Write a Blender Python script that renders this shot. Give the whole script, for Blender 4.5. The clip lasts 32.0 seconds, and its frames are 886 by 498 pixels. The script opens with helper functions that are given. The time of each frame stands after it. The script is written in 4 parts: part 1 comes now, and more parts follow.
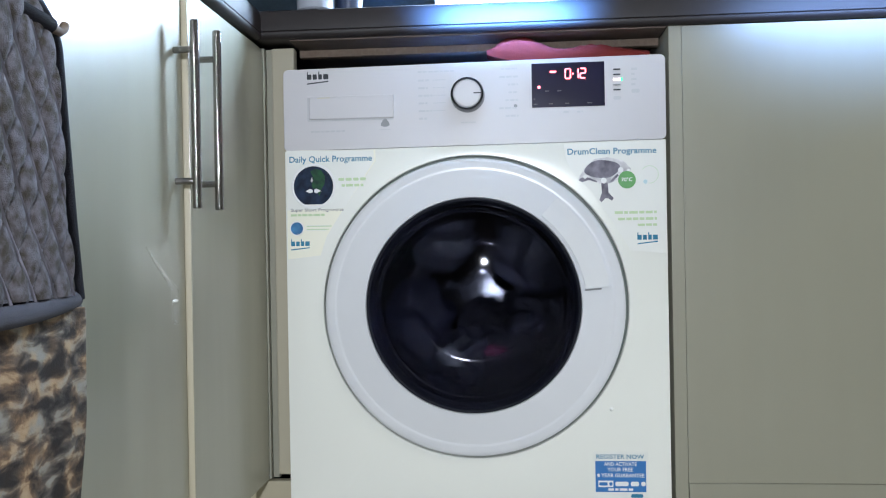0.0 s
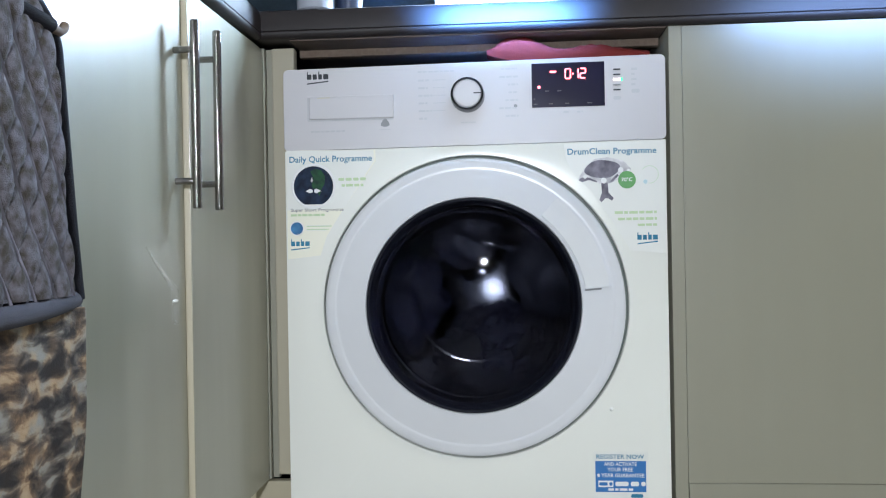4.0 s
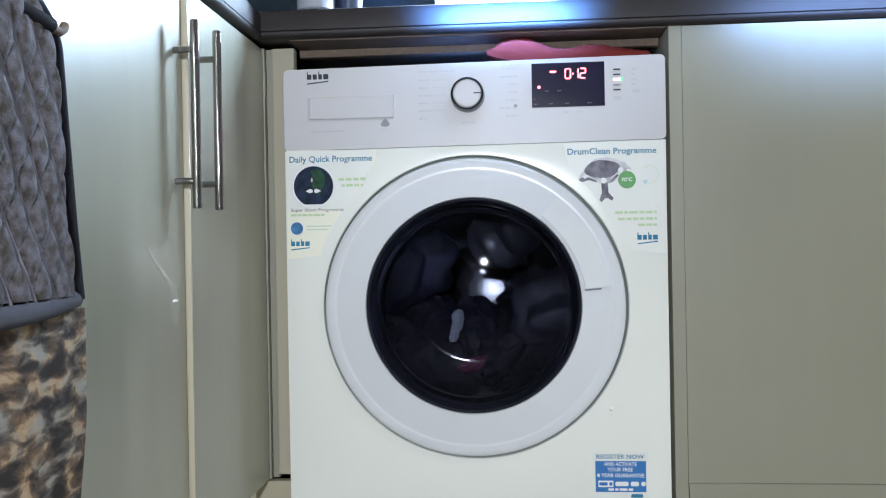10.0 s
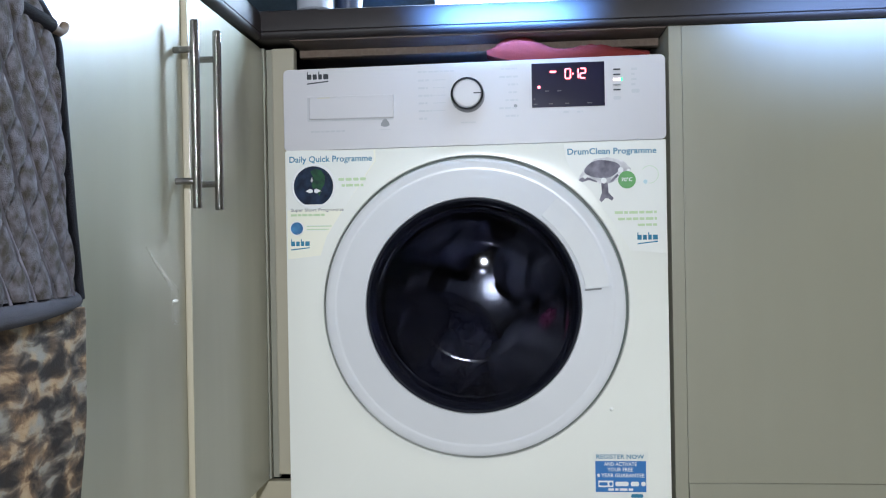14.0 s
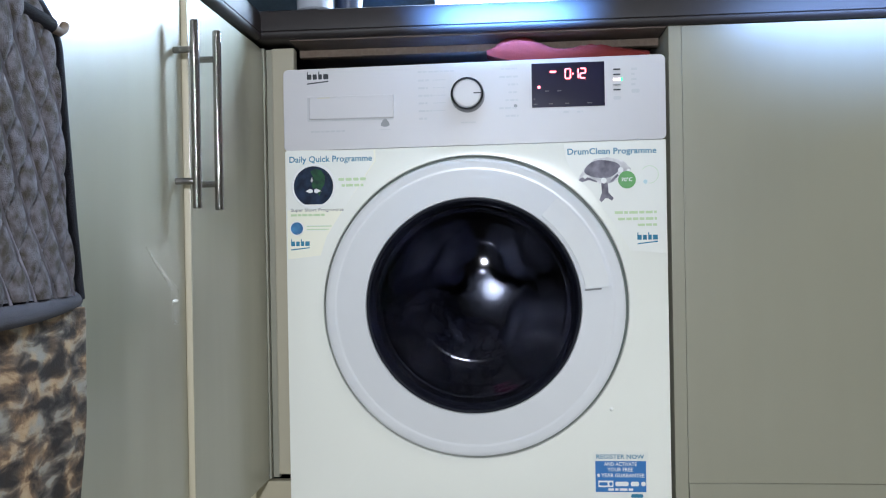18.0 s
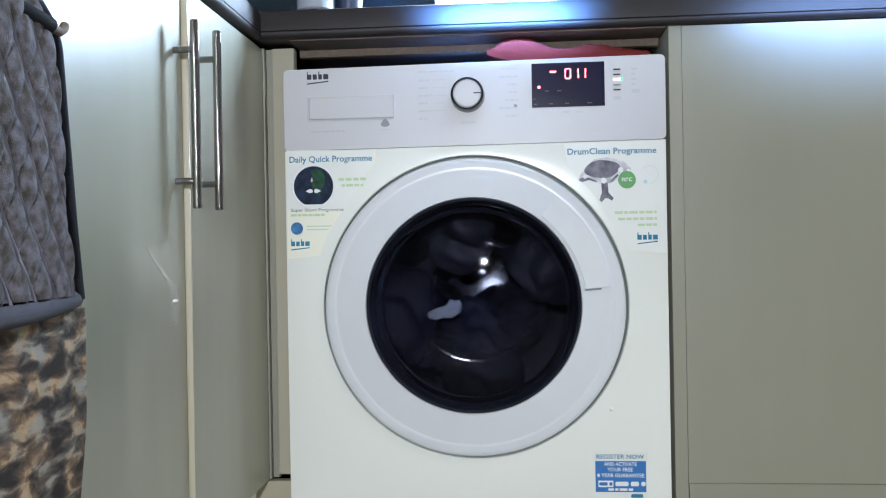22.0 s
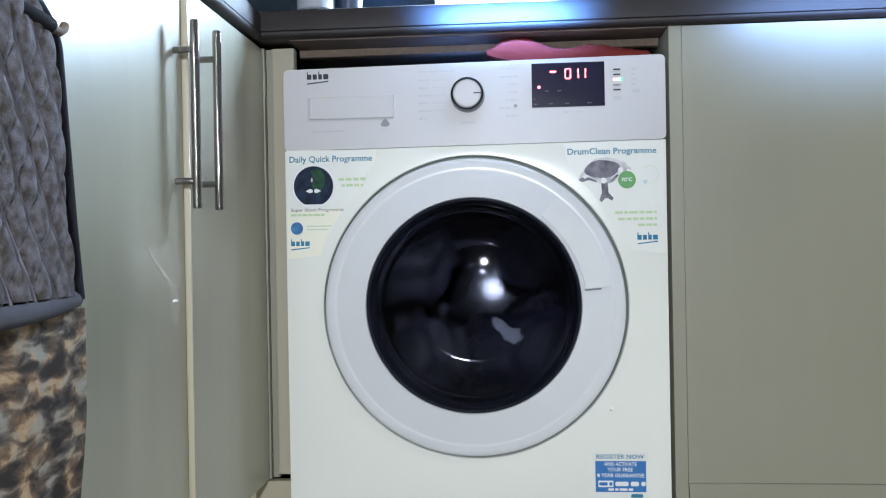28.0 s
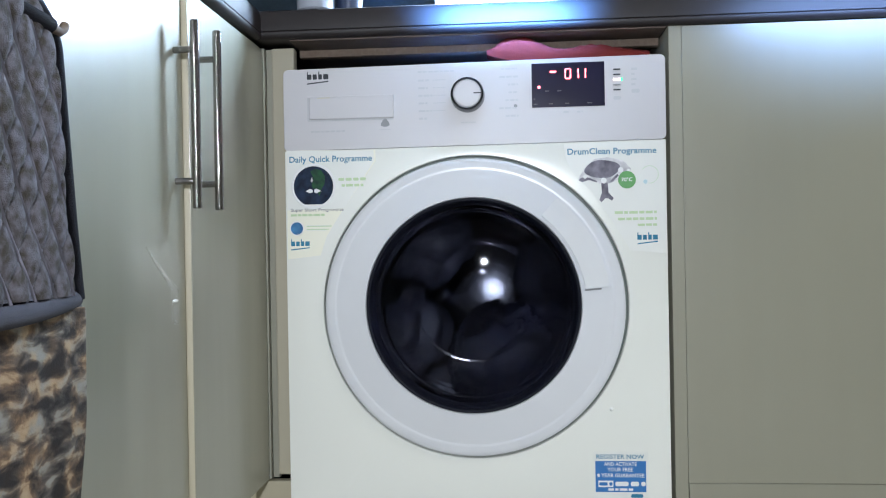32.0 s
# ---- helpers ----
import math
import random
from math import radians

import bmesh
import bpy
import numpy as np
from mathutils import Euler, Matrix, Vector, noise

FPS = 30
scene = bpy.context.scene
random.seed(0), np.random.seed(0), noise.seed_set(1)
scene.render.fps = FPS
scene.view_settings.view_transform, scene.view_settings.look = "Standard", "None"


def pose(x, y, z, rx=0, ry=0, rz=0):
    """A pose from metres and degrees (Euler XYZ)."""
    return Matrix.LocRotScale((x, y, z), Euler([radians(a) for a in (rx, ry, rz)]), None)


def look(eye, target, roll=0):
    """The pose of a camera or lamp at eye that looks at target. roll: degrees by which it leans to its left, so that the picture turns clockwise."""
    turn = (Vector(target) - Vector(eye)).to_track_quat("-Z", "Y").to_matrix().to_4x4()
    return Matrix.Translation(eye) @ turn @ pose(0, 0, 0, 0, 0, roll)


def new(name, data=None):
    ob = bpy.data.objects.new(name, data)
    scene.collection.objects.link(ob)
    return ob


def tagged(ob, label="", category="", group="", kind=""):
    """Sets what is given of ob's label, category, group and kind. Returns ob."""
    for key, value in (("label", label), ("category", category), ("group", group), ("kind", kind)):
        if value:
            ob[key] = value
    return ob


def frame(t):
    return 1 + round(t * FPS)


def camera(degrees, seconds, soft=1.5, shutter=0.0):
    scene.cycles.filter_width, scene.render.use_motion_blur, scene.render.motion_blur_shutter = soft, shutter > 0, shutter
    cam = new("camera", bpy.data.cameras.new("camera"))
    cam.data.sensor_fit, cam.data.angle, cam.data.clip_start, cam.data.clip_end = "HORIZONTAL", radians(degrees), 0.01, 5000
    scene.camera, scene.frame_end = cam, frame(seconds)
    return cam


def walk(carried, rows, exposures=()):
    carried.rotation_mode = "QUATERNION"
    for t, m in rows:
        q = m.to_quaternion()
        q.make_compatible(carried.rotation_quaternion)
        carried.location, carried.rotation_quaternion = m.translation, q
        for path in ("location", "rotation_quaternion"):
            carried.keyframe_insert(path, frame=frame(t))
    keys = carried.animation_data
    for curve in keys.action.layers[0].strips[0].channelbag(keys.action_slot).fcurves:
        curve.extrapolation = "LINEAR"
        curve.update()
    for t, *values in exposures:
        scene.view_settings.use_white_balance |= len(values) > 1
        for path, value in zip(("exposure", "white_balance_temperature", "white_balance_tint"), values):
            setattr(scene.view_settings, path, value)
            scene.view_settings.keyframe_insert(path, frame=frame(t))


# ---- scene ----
cam = camera(54.95, 32.0, soft=1.15, shutter=0.8)
EYE = (0.0559, -1.3357, 0.5606)
AIM = (-0.0485, 0.0, 0.5569)
walk(cam, [(0.0, look(EYE, AIM, -1.0)), (32.0, look(EYE, AIM, -1.0))], [(0.0, -0.07, 6300, 10), (32.0, -0.07, 6300, 10)])

# ---- light ----
world = bpy.data.worlds.new("world")
scene.world = world
world.use_nodes = True
world.node_tree.nodes["Background"].inputs[0].default_value = (0.62, 0.75, 1.0, 1)
world.node_tree.nodes["Background"].inputs[1].default_value = 0.02


def area(name, eye, target, sx, sy, power, colour, spread=180):
    lamp = bpy.data.lights.new(name, "AREA")
    lamp.shape, lamp.size, lamp.size_y, lamp.energy, lamp.color = "RECTANGLE", sx, sy, power, colour
    lamp.spread = radians(spread)
    ob = new(name, lamp)
    ob.matrix_world = look(eye, target)
    return ob


area("ceiling_light_glow", (1.95, -0.95, 2.33), (1.95, -0.95, 0), 0.5, 0.5, 26.5, (0.96, 1.0, 0.94))
area("table_light_glow", (0.05, -2.70, 0.90), (-0.95, 0.0, 0.30), 0.070, 0.060, 42, (0.955, 0.99, 1.03))
area("work_light_glow", (0.05, 0.232, 1.12), (-0.6, -0.9, 0.80), 0.22, 0.24, 33, (0.57, 0.77, 1.0))
# two added lamps, out of view: their blue light stands in for lens bloom
area("bloom_lamp_glow", (0.60, -0.170, 0.960), (0.60, 0.000, 0.952), 0.30, 0.05, 1.6, (0.27, 0.47, 1.0), 108)
area("bloom_lamp_glow", (0.055, -0.170, 0.956), (0.055, 0.000, 0.957), 0.19, 0.05, 6.0, (0.14, 0.37, 1.0), 63)

# ---- materials ----


def material(name, base, rough=0.5, metal=0.0, second=None, scale=40.0, stretch=(1, 1, 1), bump=0.0, bump_scale=300.0,
             rough_vary=0.08, coat=0.0, stain=0.0, emit=0.0, spec=0.5, contrast=0.0):
    """Principled material with grain, broad stains and fine relief."""
    m = bpy.data.materials.new(name)
    m.use_nodes = True
    t = m.node_tree
    n, l = t.nodes, t.links
    p = n["Principled BSDF"]
    p.inputs["Roughness"].default_value = rough
    p.inputs["Metallic"].default_value = metal
    p.inputs["Specular IOR Level"].default_value = spec
    p.inputs["Coat Weight"].default_value = coat
    p.inputs["Coat Roughness"].default_value = 0.08
    if emit:
        p.inputs["Emission Color"].default_value = (*base, 1)
        p.inputs["Emission Strength"].default_value = emit
    co = n.new("ShaderNodeTexCoord")
    mp = n.new("ShaderNodeMapping")
    mp.inputs["Scale"].default_value = stretch
    l.new(co.outputs["Object"], mp.inputs["Vector"])
    fine = n.new("ShaderNodeTexNoise")
    fine.inputs["Scale"].default_value = scale
    fine.inputs["Detail"].default_value = 4
    l.new(mp.outputs["Vector"], fine.inputs["Vector"])
    mix = n.new("ShaderNodeMix")
    mix.data_type = "RGBA"
    mix.inputs["A"].default_value = (*base, 1)
    mix.inputs["B"].default_value = (*(second or [c * 0.93 for c in base]), 1)
    if contrast:
        sharp = n.new("ShaderNodeMapRange")
        sharp.inputs["From Min"].default_value, sharp.inputs["From Max"].default_value = 0.5 - contrast, 0.5 + contrast
        l.new(fine.outputs["Fac"], sharp.inputs["Value"])
        l.new(sharp.outputs["Result"], mix.inputs["Factor"])
    else:
        l.new(fine.outputs["Fac"], mix.inputs["Factor"])
    last = mix.outputs["Result"]
    if stain:
        broad = n.new("ShaderNodeTexNoise")
        broad.inputs["Scale"].default_value = 5.0
        broad.inputs["Detail"].default_value = 3
        l.new(co.outputs["Object"], broad.inputs["Vector"])
        mix2 = n.new("ShaderNodeMix")
        mix2.data_type = "RGBA"
        mix2.blend_type = "MULTIPLY"
        mix2.inputs["B"].default_value = (1 - stain, 1 - stain * 1.1, 1 - stain * 1.4, 1)
        l.new(broad.outputs["Fac"], mix2.inputs["Factor"])
        l.new(last, mix2.inputs["A"])
        last = mix2.outputs["Result"]
    l.new(last, p.inputs["Base Color"])
    span = n.new("ShaderNodeMapRange")
    span.inputs["To Min"].default_value = max(0.02, rough - rough_vary)
    span.inputs["To Max"].default_value = min(1, rough + rough_vary)
    l.new(fine.outputs["Fac"], span.inputs["Value"])
    l.new(span.outputs["Result"], p.inputs["Roughness"])
    if bump:
        grain = n.new("ShaderNodeTexNoise")
        grain.inputs["Scale"].default_value = bump_scale
        grain.inputs["Detail"].default_value = 3
        l.new(mp.outputs["Vector"], grain.inputs["Vector"])
        b = n.new("ShaderNodeBump")
        b.inputs["Strength"].default_value = bump
        b.inputs["Distance"].default_value = 0.002
        l.new(grain.outputs["Fac"], b.inputs["Height"])
        l.new(b.outputs["Normal"], p.inputs["Normal"])
    return m


M_ENAMEL = material("white_enamel", (0.80, 0.82, 0.79), 0.24, second=(0.79, 0.81, 0.78), scale=6, rough_vary=0.015, bump=0.02, bump_scale=220, stain=0.04)
M_HANDLE = material("glossy_white_plastic", (0.74, 0.76, 0.79), 0.22, second=(0.71, 0.73, 0.77), scale=30, rough_vary=0.06, bump=0.06, bump_scale=45)
M_PANEL = material("white_plastic", (0.515, 0.508, 0.540), 0.40, second=(0.50, 0.494, 0.526), scale=9, rough_vary=0.02, bump=0.03, bump_scale=400)
M_RING = material("cool_white_plastic", (0.685, 0.705, 0.755), 0.22, second=(0.675, 0.695, 0.745), scale=7, rough_vary=0.015, bump=0.02, bump_scale=300)
M_DARK = material("dark_plastic", (0.018, 0.019, 0.024), 0.28, second=(0.03, 0.03, 0.036), scale=30)
M_RIM = material("smoked_rim", (0.012, 0.013, 0.021), 0.5, spec=0.15, second=(0.009, 0.010, 0.016), scale=20)
# rubber and drum steel are near-black; shade inside the drum is in their colour
M_RUBBER = material("shaded_rubber", (0.012, 0.012, 0.014), 0.6, second=(0.02, 0.02, 0.022), scale=60, bump=0.1)
M_STEEL = material("shaded_steel", (0.028, 0.028, 0.036), 0.6, 0.4, second=(0.02, 0.02, 0.025), scale=30, bump=0.06, bump_scale=120)
M_BRUSHED = material("brushed_steel", (0.22, 0.205, 0.20), 0.09, 1.0, rough_vary=0.03, second=(0.29, 0.275, 0.265), scale=60, stretch=(0.3, 0.3, 9), bump=0.14, bump_scale=160)
M_DOOR = material("cream_laminate", (0.290, 0.284, 0.228), 0.38, coat=0.45, second=(0.272, 0.265, 0.211), scale=24, stretch=(1, 1, 0.08), bump=0.02, bump_scale=60, stain=0.07, rough_vary=0.09)
M_DOOR.node_tree.nodes["Principled BSDF"].inputs["Coat Roughness"].default_value = 0.17
M_EDGE = material("cream_edging", (0.47, 0.43, 0.325), 0.45, second=(0.41, 0.375, 0.28), scale=18, stretch=(1, 1, 0.1), bump=0.04, stain=0.1)
M_FILLER = material("grey_cream_filler", (0.31, 0.305, 0.25), 0.55, second=(0.27, 0.265, 0.215), scale=20, stretch=(1, 1, 0.2), bump=0.04, stain=0.1)
M_FILLER2 = material("beige_filler", (0.44, 0.41, 0.32), 0.5, second=(0.39, 0.36, 0.28), scale=20, stretch=(1, 1, 0.2), bump=0.04, stain=0.1)
M_CARCASS = material("carcass_board", (0.62, 0.58, 0.48), 0.5, scale=25, bump=0.04)
M_WORKTOP = material("dark_worktop", (0.008, 0.006, 0.008), 0.54, spec=0.45, second=(0.018, 0.013, 0.014), scale=60, stretch=(0.3, 1, 1), bump=0.03, bump_scale=400, rough_vary=0.05)
M_OAK = material("dark_table_wood", (0.06, 0.04, 0.028), 0.5, second=(0.09, 0.06, 0.04), scale=20, stretch=(0.2, 2, 2), bump=0.1)
M_CHIP = material("raw_chipboard", (0.23, 0.175, 0.14), 0.85, second=(0.12, 0.088, 0.07), scale=160, bump=0.35, bump_scale=300, stain=0.15)
M_WALL = material("wall_paint", (0.27, 0.27, 0.26), 0.8, scale=4, bump=0.1, bump_scale=90, stain=0.06)
M_SPLASH = material("dark_splashback", (0.008, 0.014, 0.024), 0.6, spec=0.15, second=(0.02, 0.035, 0.045), scale=120, bump=0.1)
M_CEIL = material("ceiling_paint", (0.72, 0.71, 0.68), 0.9, scale=4, bump=0.1, bump_scale=120)
M_FLOOR = material("vinyl_floor", (0.46, 0.44, 0.385), 0.6, spec=0.3, second=(0.40, 0.38, 0.335), scale=12, stretch=(1, 6, 1), bump=0.06)
# near-black: shade in the tub, the drum holes and behind the machine is painted
M_VOID = material("hollow_shade", (0.03, 0.03, 0.03), 0.8, scale=20)
M_NAVY = material("wet_navy_cotton", (0.005, 0.006, 0.014), 0.62, spec=0.22, second=(0.010, 0.011, 0.022), scale=70, bump=0.2, bump_scale=420)
M_BLACK = material("wet_black_cotton", (0.004, 0.004, 0.007), 0.65, spec=0.2, second=(0.010, 0.010, 0.015), scale=60, bump=0.5, bump_scale=380)
M_CHARCOAL = material("wet_charcoal_jersey", (0.014, 0.015, 0.021), 0.56, spec=0.36, second=(0.022, 0.023, 0.031), scale=40, bump=0.2, bump_scale=420)
M_PALE = material("pale_cotton", (0.30, 0.31, 0.32), 0.75, second=(0.23, 0.24, 0.26), scale=80, bump=0.5, bump_scale=500)
M_MAGENTA = material("magenta_cotton", (0.125, 0.004, 0.042), 0.7, second=(0.07, 0.003, 0.025), scale=80, bump=0.5, bump_scale=500)
M_DRUMBACK = material("polished_drum_steel", (0.33, 0.33, 0.34), 0.054, 1.0, second=(0.28, 0.28, 0.29), scale=30, rough_vary=0.008)
M_SEAM = material("grey_green_seam", (0.15, 0.18, 0.165), 0.5, scale=30)
M_CORAL = material("coral_cloth", (0.125, 0.016, 0.013), 0.9, spec=0.2, second=(0.175, 0.022, 0.017), scale=90, bump=0.4, bump_scale=500)
M_PAPER = material("sticker_paper", (0.78, 0.80, 0.77), 0.4, second=(0.70, 0.72, 0.71), scale=12)
M_PAPER2 = material("ivory_sticker", (0.82, 0.815, 0.71), 0.4, second=(0.79, 0.79, 0.68), scale=12)
M_PHOTO = material("silver_print", (0.34, 0.34, 0.38), 0.5, second=(0.74, 0.74, 0.77), scale=60, contrast=0.18)
M_PHOTO2 = material("violet_grey_print", (0.075, 0.070, 0.100), 0.5, spec=0.2, second=(0.26, 0.25, 0.31), scale=55, contrast=0.2)
M_TEAL = material("teal_ink", (0.025, 0.16, 0.30), 0.5, spec=0.2, second=(0.05, 0.24, 0.38), scale=80)
M_GREEN = material("green_ink", (0.42, 0.58, 0.33), 0.5, second=(0.54, 0.67, 0.44), scale=80)
M_SWIRL = material("pale_green_ink", (0.55, 0.68, 0.52), 0.5, second=(0.66, 0.74, 0.64), scale=80)
M_SWIRL2 = material("pale_blue_ink", (0.40, 0.60, 0.66), 0.5, second=(0.52, 0.68, 0.72), scale=80)
M_GREEN2 = material("deep_green_ink", (0.045, 0.26, 0.05), 0.4, second=(0.09, 0.36, 0.08), scale=40)
M_BLUE = material("blue_ink", (0.02, 0.14, 0.43), 0.4, second=(0.03, 0.18, 0.50), scale=30)
M_BLUE2 = material("deep_blue_print", (0.012, 0.06, 0.19), 0.4, spec=0.3, second=(0.06, 0.24, 0.48), scale=70, contrast=0.2)
M_LEAF = material("dim_green_print", (0.008, 0.022, 0.026), 0.5, spec=0.2, second=(0.018, 0.105, 0.035), scale=70, contrast=0.2)
M_INK = material("dark_ink", (0.02, 0.025, 0.035), 0.5, spec=0.2, second=(0.05, 0.055, 0.065), scale=60)
M_GREY = material("grey_ink_and_gap_shade", (0.41, 0.42, 0.455), 0.5, second=(0.47, 0.48, 0.51), scale=60)
M_GREY2 = material("mid_grey_ink", (0.20, 0.21, 0.23), 0.5, second=(0.26, 0.27, 0.29), scale=60)
M_DIM = material("dim_display_ink", (0.055, 0.055, 0.075), 0.5, second=(0.08, 0.08, 0.10), scale=60)
# white body: the glint on the drop and on the door bead is painted
M_DROP = material("glint_drop", (0.85, 0.87, 0.88), 0.05, scale=60, rough_vary=0.01, coat=1.0)
M_WHITE = material("white_ink", (0.80, 0.82, 0.84), 0.5, scale=60)
M_NIGHT = material("navy_print", (0.006, 0.009, 0.02), 0.6, spec=0.15, second=(0.022, 0.040, 0.085), scale=75, contrast=0.22)
M_SCREEN = material("display_glass", (0.010, 0.009, 0.028), 0.12, second=(0.014, 0.012, 0.034), scale=20, rough_vary=0.02)
M_LED = material("red_led", (1.0, 0.15, 0.19), 0.4, emit=6.0)
M_CHROME = material("dark_chrome", (0.10, 0.11, 0.13), 0.22, 1.0, scale=30)
M_LEDW = material("white_led", (1.0, 0.80, 0.80), 0.4, emit=1.8)
M_LEDG = material("green_led", (0.05, 0.8, 0.35), 0.4, emit=1.0)
M_LAMP = material("lamp_diffuser", (0.80, 0.90, 1.0), 0.4, emit=30.0)
M_LAMPD = material("bloom_lamp_diffuser", (0.70, 0.86, 1.0), 0.4, emit=2.5)
M_LAMPC = material("ceiling_diffuser", (1.0, 0.97, 0.9), 0.4, emit=6.0)
M_CUP = material("grey_stoneware", (0.34, 0.36, 0.42), 0.35, second=(0.28, 0.30, 0.36), scale=30)
M_TUB = material("dark_blue_tub", (0.015, 0.025, 0.06), 0.4, second=(0.02, 0.03, 0.07), scale=30)
M_QUILT = material("quilted_cotton", (0.045, 0.037, 0.031), 0.95, second=(0.145, 0.137, 0.168), scale=95, contrast=0.13, bump=0.6, bump_scale=900)
M_BIND = material("slate_binding", (0.040, 0.040, 0.058), 0.9, second=(0.075, 0.075, 0.10), scale=90, bump=0.5, bump_scale=900)
M_BACKING = material("grey_lining", (0.15, 0.155, 0.175), 0.9, second=(0.11, 0.115, 0.13), scale=60, bump=0.4, bump_scale=700)
# paler, glossier door tone: the streak of reflected light is in this colour
M_STREAK = material("streak_highlight", (0.330, 0.328, 0.278), 0.26, second=(0.355, 0.350, 0.300), scale=120, rough_vary=0.06, coat=0.6)
M_RUST = material("yellowed_stain", (0.50, 0.46, 0.33), 0.5, second=(0.53, 0.51, 0.44), scale=200)
M_UNDER = material("worktop_backing", (0.16, 0.125, 0.11), 0.8, second=(0.11, 0.085, 0.075), scale=90, stretch=(0.3, 1, 1), bump=0.2, bump_scale=300)
M_STITCH = material("slate_stitching", (0.24, 0.24, 0.31), 0.9, second=(0.13, 0.12, 0.15), scale=80)
# black of the bindings; also painted shadow above the hem and at the tab
M_BIND2 = material("black_binding_and_shadow", (0.007, 0.007, 0.011), 0.9, spec=0.2, second=(0.014, 0.014, 0.02), scale=90, bump=0.5, bump_scale=900)


def glass_material(name, tint, ior=1.5, rough=0.03):
    m = bpy.data.materials.new(name)
    m.use_nodes = True
    p = m.node_tree.nodes["Principled BSDF"]
    p.inputs["Base Color"].default_value = tint
    p.inputs["Roughness"].default_value = rough
    p.inputs["Transmission Weight"].default_value = 1.0
    p.inputs["IOR"].default_value = ior
    return m


def camo_material():
    """Mottled leaf-pattern cloth in brown, cream, grey and ochre."""
    m = bpy.data.materials.new("mottled_cloth")
    m.use_nodes = True
    n, l = m.node_tree.nodes, m.node_tree.links
    p = n["Principled BSDF"]
    p.inputs["Roughness"].default_value = 0.92
    co = n.new("ShaderNodeTexCoord")
    mp = n.new("ShaderNodeMapping")
    mp.inputs["Scale"].default_value = (1, 0.48, 1)
    mp.inputs["Rotation"].default_value = (0.25, 0, 0)
    l.new(co.outputs["Object"], mp.inputs["Vector"])
    a = n.new("ShaderNodeTexNoise")
    a.inputs["Scale"].default_value = 68
    a.inputs["Detail"].default_value = 5
    a.inputs["Distortion"].default_value = 0.45
    l.new(mp.outputs["Vector"], a.inputs["Vector"])
    r = n.new("ShaderNodeValToRGB")
    e = r.color_ramp.elements
    e[0].position, e[0].color = 0.36, (0.018, 0.014, 0.013, 1)
    e[1].position, e[1].color = 0.66, (0.37, 0.34, 0.29, 1)
    for pos, c in ((0.42, (0.045, 0.036, 0.032)), (0.48, (0.10, 0.082, 0.070)), (0.53, (0.17, 0.135, 0.105)), (0.58, (0.31, 0.27, 0.22))):
        x = e.new(pos)
        x.color = (*c, 1)
    l.new(a.outputs["Fac"], r.inputs["Fac"])
    b = n.new("ShaderNodeTexNoise")
    b.inputs["Scale"].default_value = 42
    l.new(co.outputs["Object"], b.inputs["Vector"])
    r2 = n.new("ShaderNodeValToRGB")
    r2.color_ramp.elements[0].position, r2.color_ramp.elements[0].color = 0.40, (0.72, 0.76, 0.82, 1)
    r2.color_ramp.elements[1].position, r2.color_ramp.elements[1].color = 0.62, (1.2, 0.88, 0.58, 1)
    l.new(b.outputs["Fac"], r2.inputs["Fac"])
    mix = n.new("ShaderNodeMix")
    mix.data_type, mix.blend_type = "RGBA", "MULTIPLY"
    mix.inputs["Factor"].default_value = 0.8
    l.new(r.outputs["Color"], mix.inputs["A"])
    l.new(r2.outputs["Color"], mix.inputs["B"])
    l.new(mix.outputs["Result"], p.inputs["Base Color"])
    w = n.new("ShaderNodeTexNoise")
    w.inputs["Scale"].default_value = 700
    bp = n.new("ShaderNodeBump")
    bp.inputs["Strength"].default_value, bp.inputs["Distance"].default_value = 0.5, 0.001
    l.new(co.outputs["Object"], w.inputs["Vector"])
    l.new(w.outputs["Fac"], bp.inputs["Height"])
    l.new(bp.outputs["Normal"], p.inputs["Normal"])
    return m


M_GLASS = glass_material("door_glass", (0.78, 0.80, 0.86, 1), 1.21)
M_SMOKED = glass_material("smoked_cover", (0.41, 0.43, 0.53, 1), 1.12)
M_ARC_GLINT = glass_material("arc_glint_glass", (0.70, 0.72, 0.78, 1), 1.4, 0.075)
M_CAMO = camo_material()

# ---- mesh helpers ----
FRONT = Matrix(((1, 0, 0, 0), (0, 0, -1, 0), (0, 1, 0, 0), (0, 0, 0, 1)))   # local xy drawn on an upright sheet that faces -y
SIDE = Matrix(((0, 0, 1, 0), (1, 0, 0, 0), (0, 1, 0, 0), (0, 0, 0, 1)))    # the same on a sheet that faces +x: local x runs along y


def finish(bm, name, mat, smooth=True):
    bmesh.ops.recalc_face_normals(bm, faces=bm.faces)
    for f in bm.faces:
        f.smooth = smooth
    for e in bm.edges:
        if len(e.link_faces) == 2 and e.calc_face_angle() > radians(38):
            e.smooth = False
    me = bpy.data.meshes.new(name)
    bm.to_mesh(me)
    bm.free()
    me.materials.append(mat)
    return me


def part(name, bm, mat, parent, label="", smooth=True):
    """One mesh under a thing or a part; the bmesh is in the place's metres."""
    me = bm if isinstance(bm, bpy.types.Mesh) else finish(bm, name, mat, smooth)
    ob = new(name, me)
    if parent:
        ob.parent = parent
        if parent.parent is None:
            ob.matrix_parent_inverse = Matrix.Translation(-parent.location)
    return tagged(ob, label) if label else ob


def thing(name, x, y, z, label, category, group="", kind=""):
    ob = new(name)
    ob.empty_display_size = 0.05
    ob.location = (x, y, z)
    return tagged(ob, label, category, group, kind)


